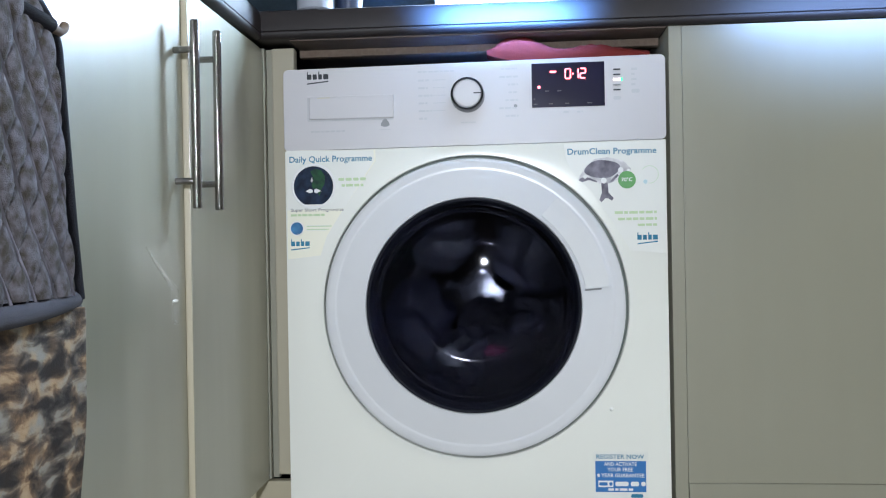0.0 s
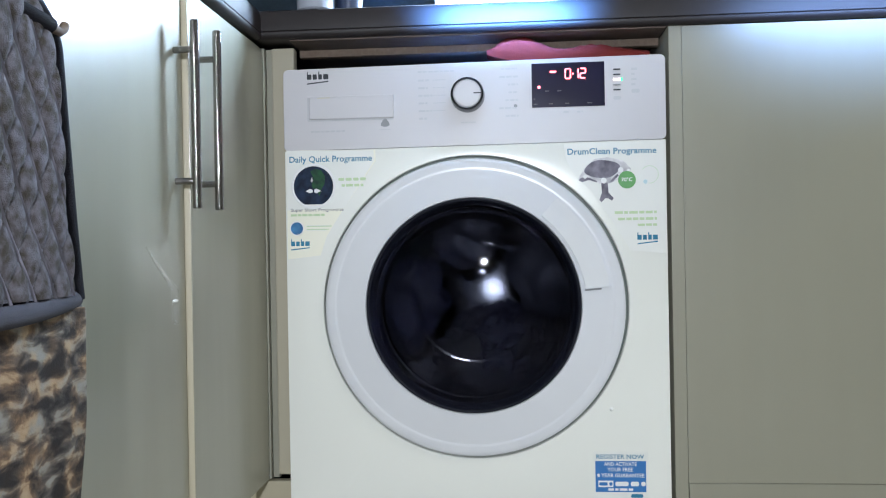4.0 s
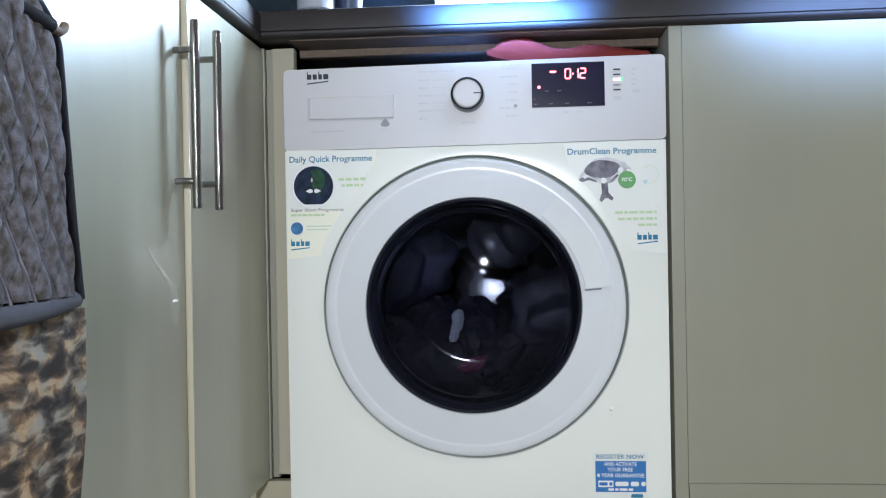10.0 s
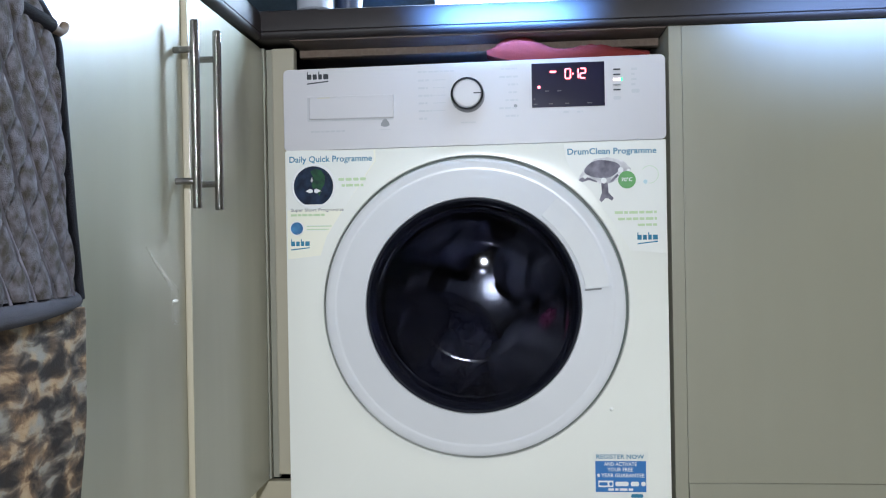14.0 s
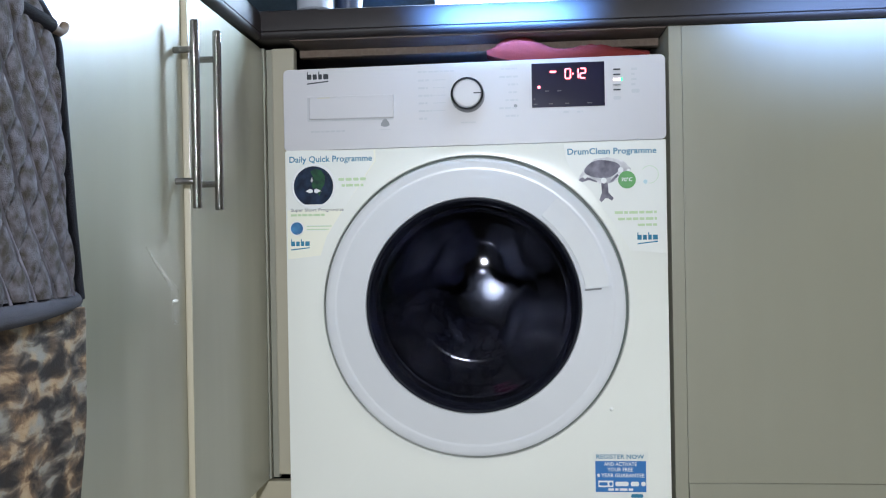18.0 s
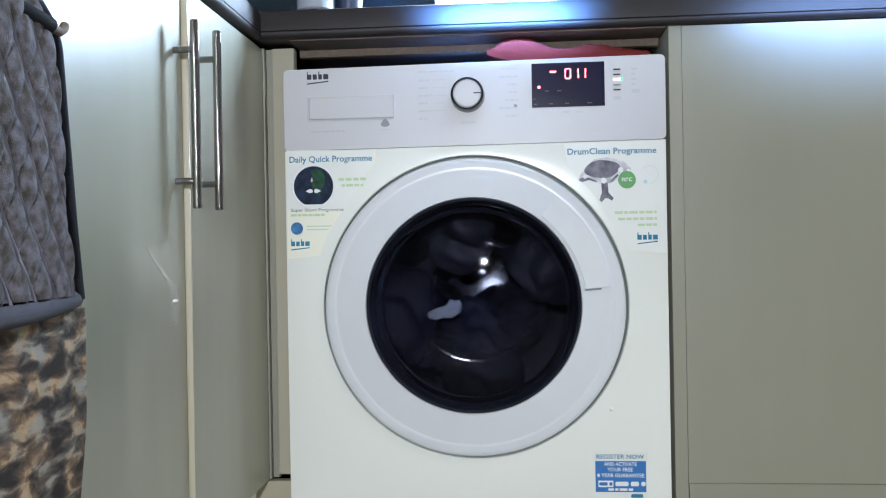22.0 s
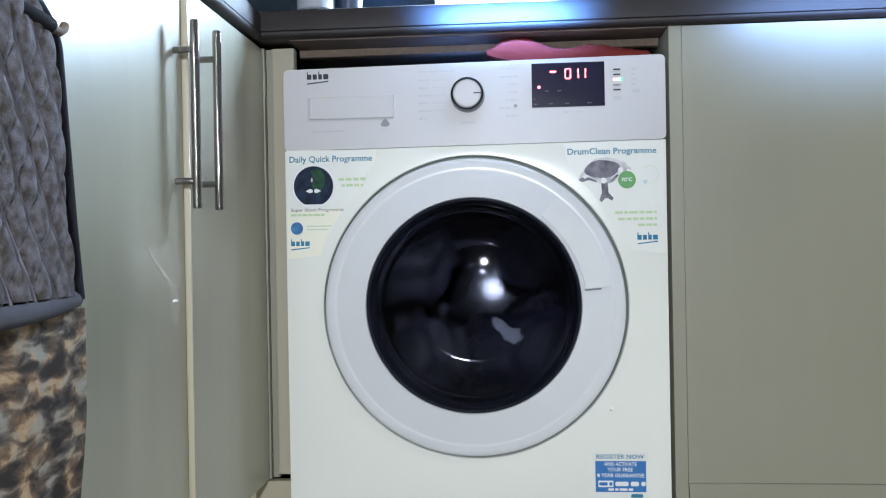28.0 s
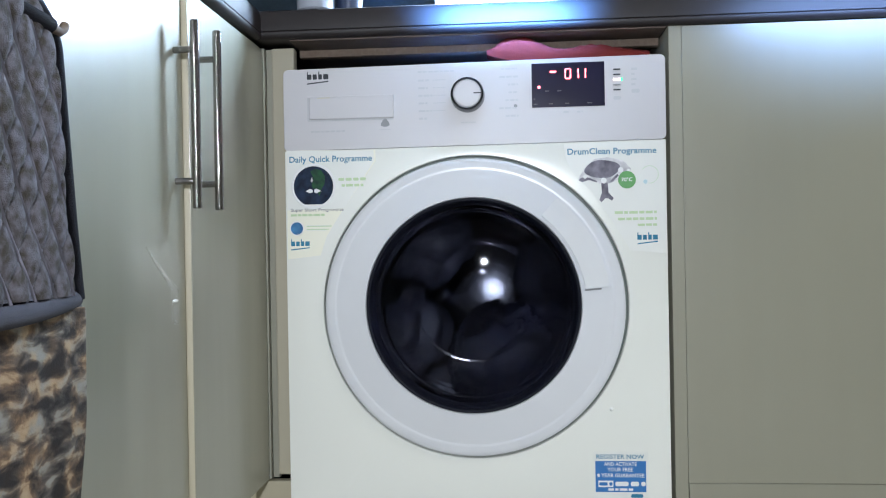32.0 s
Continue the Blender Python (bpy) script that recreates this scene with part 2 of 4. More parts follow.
def structure(name, bm, mat, label, category):
    return tagged(new(name, finish(bm, name, mat)), label, category, kind="structure")


def outline(x0, x1, y0, y1, r, n=6):
    """Rounded rectangle as a list of points, anticlockwise."""
    if r <= 0.0013:
        return [(x1, y0), (x1, y1), (x0, y1), (x0, y0)]
    pts = []
    r = max(min(r, (x1 - x0) / 2 - 1e-5, (y1 - y0) / 2 - 1e-5), 1e-5)
    for cx, cy, a in ((x1 - r, y0 + r, -90), (x1 - r, y1 - r, 0), (x0 + r, y1 - r, 90), (x0 + r, y0 + r, 180)):
        for i in range(n + 1):
            b = radians(a + 90 * i / n)
            pts.append((cx + r * math.cos(b), cy + r * math.sin(b)))
    return pts


def prism(bm, pts, z0, z1, m=Matrix(), bevel=0.0):
    """Closed outline raised from z0 to z1, with the upper rim chamfered in two steps."""
    c = Vector((sum(p[0] for p in pts) / len(pts), sum(p[1] for p in pts) / len(pts)))
    rings = [(z0, 0.0), (z1 - bevel, 0.0)]
    if bevel:
        rings += [(z1 - bevel * 0.3, bevel * 0.3), (z1, bevel)]
    n = len(pts)
    made = []
    for z, inset in rings:
        row = []
        for i, p in enumerate(pts):
            a, b = Vector(pts[i - 1]), Vector(pts[(i + 1) % n])
            if n == 4:
                e0, e1 = (Vector(p) - a).normalized(), (b - Vector(p)).normalized()
                q = Vector(p) + (Vector((-e0.y, e0.x)) + Vector((-e1.y, e1.x))) * inset
            else:
                t = (b - a).normalized() if (b - a).length > 1e-9 else Vector((1, 0))
                q = Vector(p) + Vector((-t.y, t.x)) * inset
            row.append(bm.verts.new(m @ Vector((q.x, q.y, z))))
        made.append(row)
    for low, high in zip(made, made[1:]):
        for i in range(n):
            bm.faces.new((low[i], low[(i + 1) % n], high[(i + 1) % n], high[i]))
    for cap in (bm.faces.new(made[-1]), bm.faces.new(made[0][::-1])):
        for e in cap.edges:
            e.smooth = False
    return bm


def slab(x0, x1, z0, z1, y0, y1, r=0.001, bevel=0.001, n=5):
    """Upright board facing -y: its front is at y0, its back at y1."""
    return prism(bmesh.new(), outline(x0, x1, z0, z1, r, n), -y1, -y0, FRONT, bevel)


def side_slab(y0, y1, z0, z1, x0, x1, r=0.001, bevel=0.001):
    """Upright board facing +x: its back is at x0, its front at x1."""
    return prism(bmesh.new(), outline(y0, y1, z0, z1, r, 3), x0, x1, SIDE, bevel)


def box(bm, x0, x1, y0, y1, z0, z1, bevel=0.0):
    return prism(bm, outline(x0, x1, y0, y1, 0.0004 if bevel else 1e-5, 1), z0, z1, Matrix(), bevel)


def lathe(profile, cx, cz, n=96, closed=False, y=0.0):
    """Profile of (radius, depth) turned about the line along y through (cx, cz)."""
    bm = bmesh.new()
    rows = []
    for r, d in profile:
        if r < 1e-6:
            rows.append([bm.verts.new((cx, y + d, cz))] * n)
        else:
            rows.append([bm.verts.new((cx + r * math.cos(2 * math.pi * i / n), y + d, cz + r * math.sin(2 * math.pi * i / n))) for i in range(n)])
    pairs = list(zip(rows, rows[1:])) + ([(rows[-1], rows[0])] if closed else [])
    for a, b in pairs:
        for i in range(n):
            j = (i + 1) % n
            vs = list(dict.fromkeys((a[i], a[j], b[j], b[i])))
            if len(vs) > 2:
                bm.faces.new(vs)
    return bm


def tube(bm, a, b, r, n=16, bevel=0.0):
    """Round bar from a to b with softened ends."""
    a, b = Vector(a), Vector(b)
    length = (b - a).length
    m = Matrix.Translation(a) @ (b - a).to_track_quat("Z", "Y").to_matrix().to_4x4()
    prof = [(0, 0), (r - bevel, 0), (r, bevel), (r, length - bevel), (r - bevel, length), (0, length)]
    rows = []
    for rr, h in prof:
        if rr <= 0:
            rows.append([bm.verts.new(m @ Vector((0, 0, h)))] * n)
        else:
            rows.append([bm.verts.new(m @ Vector((rr * math.cos(2 * math.pi * i / n), rr * math.sin(2 * math.pi * i / n), h))) for i in range(n)])
    for p, q in zip(rows, rows[1:]):
        for i in range(n):
            j = (i + 1) % n
            vs = list(dict.fromkeys((p[i], p[j], q[j], q[i])))
            if len(vs) > 2:
                bm.faces.new(vs)
    return bm


def flat(x0, x1, z0, z1, y, r=0.0005, thick=0.0004):
    """Thin print or sticker lying on an upright sheet; y is its front."""
    return prism(bmesh.new(), outline(x0, x1, z0, z1, r, 4), -y - thick, -y, FRONT)


def disc(cx, cz, r, y, n=40, thick=0.0005):
    return prism(bmesh.new(), [(cx + r * math.cos(2 * math.pi * i / n), cz + r * math.sin(2 * math.pi * i / n)) for i in range(n)], -y - thick, -y, FRONT)


def lettering(text, x, z, height, y, mat, parent, width=None, turn=0.0, label=""):
    """Words on an upright sheet, fitted to a width, in the built-in font."""
    cu = bpy.data.curves.new("lettering", "FONT")
    cu.body, cu.size, cu.extrude, cu.resolution_u, cu.offset = text, 1.0, 0.0, 3, 0.014
    tmp = bpy.data.objects.new("lettering", cu)
    me = bpy.data.meshes.new_from_object(tmp)
    bpy.data.objects.remove(tmp)
    xs = [v.co.x for v in me.vertices]
    k = height / 0.72
    kx = width / (max(xs) - min(xs)) if width else k
    me.transform(Matrix.Translation((x, y, z)) @ Matrix.Rotation(-radians(turn), 4, "Y") @ FRONT @ Matrix.Diagonal((kx, k, 1, 1)) @ Matrix.Translation((-min(xs), 0, 0)))
    me.materials.append(mat)
    return part("lettering", me, mat, parent, label)


def bars(rows, y, mat, parent, name="print_bar"):
    """Unreadable print: rows of (x0, x1, z, height), each broken into word-long bars, every bar a part."""
    rnd = random.Random(len(rows) * 7 + round(rows[0][0] * 1000))
    for x0, x1, z, h in rows:
        x = x0
        while x < x1 - h * 0.6:
            w = min(rnd.uniform(1.3, 3.4) * h, x1 - x)
            part(name, prism(bmesh.new(), outline(x, x + w, z - h / 2, z + h / 2, h * 0.3, 2), -y - 0.0003, -y, FRONT), mat, parent)
            x += w + h * 0.5


def mark(x, z, w, y, mat, parent):
    """Maker's mark as plain shapes: a word-long row of blocks over a rising stroke."""
    bm = bmesh.new()
    h = w * 0.24
    for i, (a, b, up) in enumerate(((0.0, 0.21, 0.5), (0.27, 0.46, 0.0), (0.53, 0.70, 0.5), (0.76, 1.0, 0.0))):
        prism(bm, outline(x + a * w, x + b * w, z, z + h, h * 0.16, 2), -y - 0.0004, -y, FRONT)
        if up:
            prism(bm, outline(x + a * w, x + (a + 0.05) * w, z + h * 0.8, z + h * (1 + up), 0.0003, 2), -y - 0.0004, -y, FRONT)
    prism(bm, [(x, z - h * 0.95), (x + w, z - h * 0.50), (x + w, z - h * 0.28), (x, z - h * 0.70)], -y - 0.0004, -y, FRONT)
    return part("maker_mark", bm, mat, parent)

# ---- setting ----
structure("floor", box(bmesh.new(), -1.0, 2.3, -2.9, 0.7, -0.05, 0.0), M_FLOOR, "pale vinyl kitchen floor", "floor")
structure("wall_north", box(bmesh.new(), -1.1, 2.4, 0.62, 0.72, 0.0, 2.4), M_SPLASH, "dark splashback wall behind the worktop", "wall")
structure("wall_west", box(bmesh.new(), -1.1, -0.98, -3.0, 0.62, 0.0, 2.4), M_WALL, "plain painted kitchen wall", "wall")
structure("wall_east", box(bmesh.new(), 2.3, 2.4, -3.0, 0.62, 0.0, 2.4), M_WALL, "plain painted kitchen wall", "wall")
structure("wall_south", box(bmesh.new(), -0.98, 2.3, -3.0, -2.9, 0.0, 2.4), M_WALL, "plain painted kitchen wall", "wall")
structure("ceiling", box(bmesh.new(), -1.1, 2.4, -3.0, 0.72, 2.4, 2.45), M_CEIL, "plain white ceiling", "ceiling")

lamp = thing("ceiling_light", 1.95, -0.95, 2.4, "square white ceiling light, switched on", "ceiling light")
part("frame", box(bmesh.new(), 1.68, 2.22, -1.22, -0.68, 2.35, 2.40, 0.004), M_PANEL, lamp)
part("diffuser", box(bmesh.new(), 1.70, 2.20, -1.20, -0.70, 2.34, 2.352), M_LAMPC, lamp)

table = thing("side_table", 0.0, -2.74, 0.0, "plain dark wooden side table against the wall", "table")
part("tabletop", box(bmesh.new(), -0.45, 0.45, -2.89, -2.55, 0.72, 0.745, 0.003), M_OAK, table)
for tx in (-0.43, 0.39):
    for ty in (-2.87, -2.61):
        part("leg", box(bmesh.new(), tx, tx + 0.04, ty, ty + 0.04, 0.0, 0.72, 0.002), M_OAK, table)
tl = thing("panel_lamp", 0.05, -2.76, 0.745, "small white panel lamp on the side table, switched on", "lamp")
part("foot", box(bmesh.new(), -0.03, 0.13, -2.81, -2.69, 0.7452, 0.76, 0.002), M_OAK, tl)
part("stem", tube(bmesh.new(), (0.05, -2.755, 0.76), (0.05, -2.755, 0.86), 0.010, 16, 0.001), M_OAK, tl)
part("housing", slab(0.000, 0.100, 0.855, 0.945, -2.77, -2.74, 0.01, 0.003), M_OAK, tl)
part("diffuser", slab(0.0075, 0.0925, 0.8625, 0.9375, -2.738, -2.720, 0.01, 0.001), M_LAMPC, tl)

# ---- corner base units along the west side ----
X_FAR, X_NEAR = -0.339, -0.347       # faces of the two doors: the far one stands a little proud
Y_SPLIT = -0.302


def bar_handle(parent, x_door, y):
    x = x_door + 0.0265
    h = part("handle", tube(bmesh.new(), (x, y, 0.612), (x, y, 0.841), 0.0055, 20, 0.0012), M_BRUSHED, parent, "brushed steel bar handle")
    for z in (0.805, 0.6455):
        part("post", tube(bmesh.new(), (x_door, y, z), (x - 0.0005, y, z), 0.0042, 14, 0.0004), M_BRUSHED, h)


def base_unit(y0, y1, x_face, handle_y, label, hinge_edge):
    u = thing("base_cabinet", -0.65, (y0 + y1) / 2, 0.0, label, "cabinet", "corner base units")
    bm = bmesh.new()
    for a in (y0, y1 - 0.018):
        box(bm, -0.93, -0.362, a, a + 0.018, 0.15, 0.889)
    box(bm, -0.93, -0.362, y0 + 0.018, y1 - 0.018, 0.15, 0.168)
    box(bm, -0.93, -0.912, y0 + 0.018, y1 - 0.018, 0.168, 0.889)
    part("body", bm, M_CARCASS, u)
    d = part("door", side_slab(y0 + 0.0015, y1 - 0.0015, 0.187, 0.886, x_face - 0.018, x_face, 0.0012, 0.0012), M_DOOR, u, "cream laminate door")
    part("edging", side_slab(hinge_edge[0], hinge_edge[1], 0.1875, 0.8855, x_face - 0.0172, x_face - 0.0012, 0.0003, 0.0003), M_EDGE, d, "pale yellow edge strip")
    bar_handle(d, x_face, handle_y)
    part("plinth", box(bmesh.new(), -0.42, -0.402, y0, y1, 0.0, 0.15, 0.001), M_CARCASS, u)
    return u


base_unit(-1.02, Y_SPLIT, X_NEAR, -0.3285, "cream laminate base cabinet with one tall bar handle", (Y_SPLIT - 0.0016, Y_SPLIT - 0.0009))
base_unit(Y_SPLIT, 0.022, X_FAR, -0.2724, "cream laminate corner cabinet with one tall bar handle", (Y_SPLIT + 0.0006, Y_SPLIT + 0.0014))

# raised streak and bead stand in for a reflection in the glossy door
run = bmesh.new()
ribs = []
for y, z, w in ((-0.4177, 0.5663, 0.0025), (-0.3928, 0.5482, 0.0055), (-0.3534, 0.5239, 0.0085), (-0.3351, 0.5129, 0.0105), (-0.3373, 0.5014, 0.0105), (-0.3352, 0.4726, 0.0080)):
    ribs.append([run.verts.new((X_NEAR + lift, y + w * q, z)) for q, lift in ((-1.0, 0.0), (-0.5, 0.0002), (0.0, 0.0003), (0.5, 0.0002), (1.0, 0.0))])
for p, q in zip(ribs, ribs[1:]):
    for c in range(4):
        run.faces.new((p[c], p[c + 1], q[c + 1], q[c]))
door_streak = tagged(new("reflection_streak", finish(run, "reflection_streak", M_STREAK)), "pale raised streak imitating a reflection in the cabinet door", "stain")
bead = part("bead", lathe([(0.0026 * k / 6, -0.0030 * (1 - (k / 6) ** 2) ** 0.5) for k in range(6, -1, -1)], 0, 0, 16), M_DROP, door_streak, "bright bead imitating a glint on the door")
bead.matrix_basis = Matrix.Translation((X_NEAR, -0.3374, 0.5007)) @ Matrix.Rotation(radians(90), 4, "Z") @ Matrix.Diagonal((3.2, 1.0, 1.0, 1.0))

corner = thing("corner_post", -0.32, 0.04, 0.0, "cream filler post in the corner beside the washing machine", "filler panel")
part("side_strip", side_slab(0.025, 0.0358, 0.187, 0.888, -0.355, -0.3368, 0.0004, 0.0004), M_FILLER, corner)
part("return_strip", slab(-0.3366, -0.3266, 0.187, 0.888, 0.036, 0.054, 0.0004, 0.0004), M_FILLER, corner)
part("front_strip", slab(-0.3262, -0.289, 0.193, 0.8885, 0.030, 0.048, 0.002, 0.002), M_FILLER2, corner)
part("plinth", slab(-0.402, -0.288, 0.0, 0.184, 0.022, 0.040, 0.001, 0.001), M_EDGE, corner)

# ---- worktops ----


def worktop_profile(bm, a, b, axis, front, back, zb, zt, nose):
    """Board with a rounded front, a drip groove line and a chipboard-brown body."""
    pts = [(back, zb), (front + 0.006, zb), (front + 0.002, zb + 0.002), (front, zb + 0.006), (front, zb + 0.0095), (front + 0.0015, zb + 0.0105),
           (front, zb + 0.0118), (front, zt - 0.010), (front + 0.003, zt - 0.003), (front + 0.010, zt), (back, zt)]
    cut = front + 0.014
    pts = [(cut, zb)] + pts[1:-1] + [(cut, zt)] if nose else [(back, zb), (cut, zb), (cut, zt), (back, zt)]
    rows = []
    for s in (a, b):
        rows.append([bm.verts.new((s, p, z) if axis == "x" else (-p, s, z)) for p, z in pts])
    n = len(pts)
    for i in range(n):
        bm.faces.new((rows[0][i], rows[0][(i + 1) % n], rows[1][(i + 1) % n], rows[1][i]))
    bm.faces.new(rows[0][::-1])
    bm.faces.new(rows[1])
    return bm


wt = thing("worktop", 0.8, 0.3, 0.891, "dark brown laminate worktop with a rounded front edge", "worktop")
for n, name in ((False, "board"), (True, "front_edge")):
    part(name, worktop_profile(bmesh.new(), -0.9295, 2.29, "x", -0.014, 0.615, 0.8945, 0.9405, n), M_WORKTOP, wt)
wt2 = thing("worktop", -0.65, -0.5, 0.891, "dark brown laminate worktop over the corner cabinets", "worktop")
for n, name in ((False, "board"), (True, "front_edge")):
    part(name, worktop_profile(bmesh.new(), -1.02, -0.0145, "y", 0.330, 0.93, 0.8925, 0.9405, n), M_WORKTOP, wt2)

part("backing", box(bmesh.new(), -0.2885, 0.3020, 0.0015, 0.59, 0.8925, 0.8943), M_UNDER, wt, "brown backing sheet under the worktop")

rail = thing("support_rail", 0.0, 0.07, 0.857, "raw chipboard rail under the worktop above the washing machine", "rail")
part("board", slab(-0.288, 0.3015, 0.8800, 0.8920, 0.066, 0.084, 0.0005, 0.0008), M_CHIP, rail)
# added sheet; its near-black colour stands for the shade over and behind the machine
back = thing("gap_shade_sheet", 0.0, 0.58, 0.0, "added near-black sheet standing for the shaded gap behind the washing machine", "panel")
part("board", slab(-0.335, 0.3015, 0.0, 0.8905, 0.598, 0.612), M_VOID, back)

# ---- cabinet on the far side of the machine ----
rc = thing("base_cabinet", 0.63, 0.3, 0.0, "cream laminate base cabinet beside the washing machine", "cabinet")
part("end_panel", slab(0.3046, 0.3240, 0.0, 0.894, -0.0024, 0.59, 0.0006, 0.0007), M_DOOR, rc)
bm = bmesh.new()
box(bm, 0.3268, 0.344, 0.036, 0.59, 0.15, 0.888)
box(bm, 0.905, 0.923, 0.036, 0.59, 0.15, 0.888)
box(bm, 0.344, 0.905, 0.036, 0.59, 0.15, 0.168)
part("body", bm, M_CARCASS, rc)
part("door", slab(0.3243, 0.9215, 0.1904, 0.8935, -0.0025, 0.015, 0.0010, 0.0008), M_DOOR, rc, "plain cream laminate door")
part("plinth", slab(0.3258, 0.923, 0.0, 0.1896, -0.001, 0.018, 0.0008, 0.0006), M_DOOR, rc)
rc2 = thing("base_cabinet", 1.6, 0.3, 0.0, "cream laminate base cabinet in the same run", "cabinet")
part("door", slab(0.9245, 2.28, 0.1915, 0.8935, -0.004, 0.015, 0.0012, 0.0013), M_DOOR, rc2)
bm = bmesh.new()
box(bm, 0.924, 2.28, 0.036, 0.59, 0.15, 0.888)
part("body", bm, M_CARCASS, rc2)
part("plinth", slab(0.924, 2.28, 0.0, 0.15, 0.060, 0.078, 0.001, 0.001), M_DOOR, rc2)

# ---- washing machine ----
wm = thing("washing_machine", 0.0, 0.27, 0.0, "white front-loading washing machine, running, under the worktop", "washing machine")
CX, CZ = -0.002, 0.4685


SEAM_X, SEAM_Z, FLAT = 0.0014, -0.0030, 0.9925   # the opening: its middle beside the glass's, and how far it is flattened


def pierced_front(x0, x1, z0, z1, r, y0, edge, depth):
    """Front sheet with a round opening; its outer edges are rolled back."""
    bm = bmesh.new()
    HX, HZ = CX + SEAM_X, CZ + SEAM_Z
    n = 192
    angles = sorted({2 * math.pi * i / n for i in range(n)} | {math.atan2(b - HZ, a - HX) % (2 * math.pi) for a in (x0, x1) for b in (z0, z1)})

    def reach(a, d):
        c, s = math.cos(a), math.sin(a)
        k = min(((x1 - d if c > 0 else x0 + d) - HX) / c if abs(c) > 1e-9 else 9, ((z1 - d if s > 0 else z0 + d) - HZ) / s if abs(s) > 1e-9 else 9)
        return HX + c * k, HZ + s * k
    loops = []
    for kind in range(6):
        row = []
        for a in angles:
            if kind == 0:
                p = (HX + (r - 0.002) * math.cos(a), depth, HZ + FLAT * (r - 0.002) * math.sin(a))
            elif kind == 1:
                p = (HX + r * math.cos(a), y0 + 0.0015, HZ + FLAT * r * math.sin(a))
            elif kind == 2:
                p = (HX + (r + 0.0014) * math.cos(a), y0, HZ + FLAT * (r + 0.0014) * math.sin(a))
            else:
                d, yy = ((0.0012, y0), (0.0003, y0 + 0.0004), (0.0, edge))[kind - 3]
                x, z = reach(a, d)
                p = (x, yy, z)
            row.append(bm.verts.new(p))
        loops.append(row)
    for v in bm.verts:
        if v.co.z > z1 - 0.006:
            v.co.z -= 0.0020 * (1 - v.co.x / 0.3)
    m = len(angles)
    for p, q in zip(loops, loops[1:]):
        for i in range(m):
            bm.faces.new((p[i], p[(i + 1) % m], q[(i + 1) % m], q[i]))
    return bm


part("front_panel", pierced_front(-0.299, 0.299, 0.04, 0.7204, 0.2396, 0.0, 0.02, 0.03), M_ENAMEL, wm, "white enamelled front panel")
bm = bmesh.new()
box(bm, -0.2985, -0.2965, 0.021, 0.55, 0.02, 0.835)
box(bm, 0.2965, 0.2985, 0.021, 0.55, 0.02, 0.835)
box(bm, -0.2965, 0.2965, 0.548, 0.55, 0.02, 0.835)
box(bm, -0.2965, 0.2965, 0.021, 0.548, 0.02, 0.03)
part("cabinet_shell", bm, M_ENAMEL, wm)
part("lid", box(bmesh.new(), -0.2975, 0.2975, 0.034, 0.555, 0.8352, 0.8485, 0.003), M_PANEL, wm)
for sx in (-0.26, 0.26):
    for sy in (0.06, 0.5):
        part("foot", tube(bmesh.new(), (sx, sy, 0.0), (sx, sy, 0.02), 0.02, 16, 0.002), M_DARK, wm)

plain = set(wm.children)
pbm = prism(bmesh.new(), outline(-0.2995, 0.2995, 0.7206, 0.8500, 0.008, 6), -0.032, 0.004, FRONT, 0.0008)
for v in pbm.verts:
    up = (v.co.z - 0.72) / 0.13
    v.co.z += (0.0028 * v.co.x / 0.3 - 0.0012) * up - 0.0020 * (1 - v.co.x / 0.3) * (1 - up)
panel = part("control_panel", pbm, M_PANEL, wm, "white plastic control panel")
part("corner_cap", slab(-0.2992, -0.2780, 0.8350, 0.8520, 0.0335, 0.0400, 0.008, 0.002), M_DARK, wm, "black rounded corner of the lid")
FP = -0.0043                                     # just before the panel's face

# soap drawer: a flat grey sheet paints the shaded gap on two sides and the foot, a soft step above
drawer = part("soap_drawer", slab(-0.2580, -0.1222, 0.7655, 0.8005, -0.0068, -0.003, 0.002, 0.0016), M_PANEL, wm, "white soap drawer front")
part("painted_gap_shade", flat(-0.2612, -0.1225, 0.7626, 0.8010, FP - 0.0001, 0.002, 0.0003), M_GREY, drawer)
part("drawer_lip", slab(-0.2590, -0.1225, 0.7992, 0.8022, -0.0072, -0.004, 0.001, 0.0008), M_PANEL, drawer)
part("stain", flat(-0.2440, -0.2240, 0.7985, 0.8000, -0.0074, 0.0007, 0.0002), M_RUST, drawer, "yellowed residue on the drawer edge")
part("badge", prism(bmesh.new(), [(-0.1435, 0.7535), (-0.1395, 0.7515), (-0.1335, 0.7515), (-0.1295, 0.7535), (-0.1300, 0.7570), (-0.1340, 0.7630), (-0.1365, 0.7645), (-0.1390, 0.7630), (-0.1430, 0.7570)], -FP, -FP + 0.0006, FRONT), M_GREY2, wm, "grey badge")
bars([(-0.256, -0.201, 0.7465, 0.0028)], FP, M_GREY, wm)
bars([(-0.146, -0.128, 0.7470, 0.0016)], FP, M_GREY, wm)
mark(-0.2607, 0.8295, 0.0345, FP, M_INK, wm)

# programme knob
KX, KZ = -0.0055, 0.7968
knob = part("knob", lathe([(0.0, -0.0245), (0.0200, -0.0243), (0.0220, -0.0225), (0.0225, -0.018), (0.0230, -0.0045)], KX, KZ, 48), M_PANEL, wm, "white programme knob")
part("knob_ring", lathe([(0.0218, -0.0225), (0.0222, -0.0246), (0.0236, -0.0250), (0.0252, -0.0235), (0.0264, -0.0150), (0.0268, -0.0042)], KX, KZ, 48), M_CHROME, knob, "dark chrome ring")
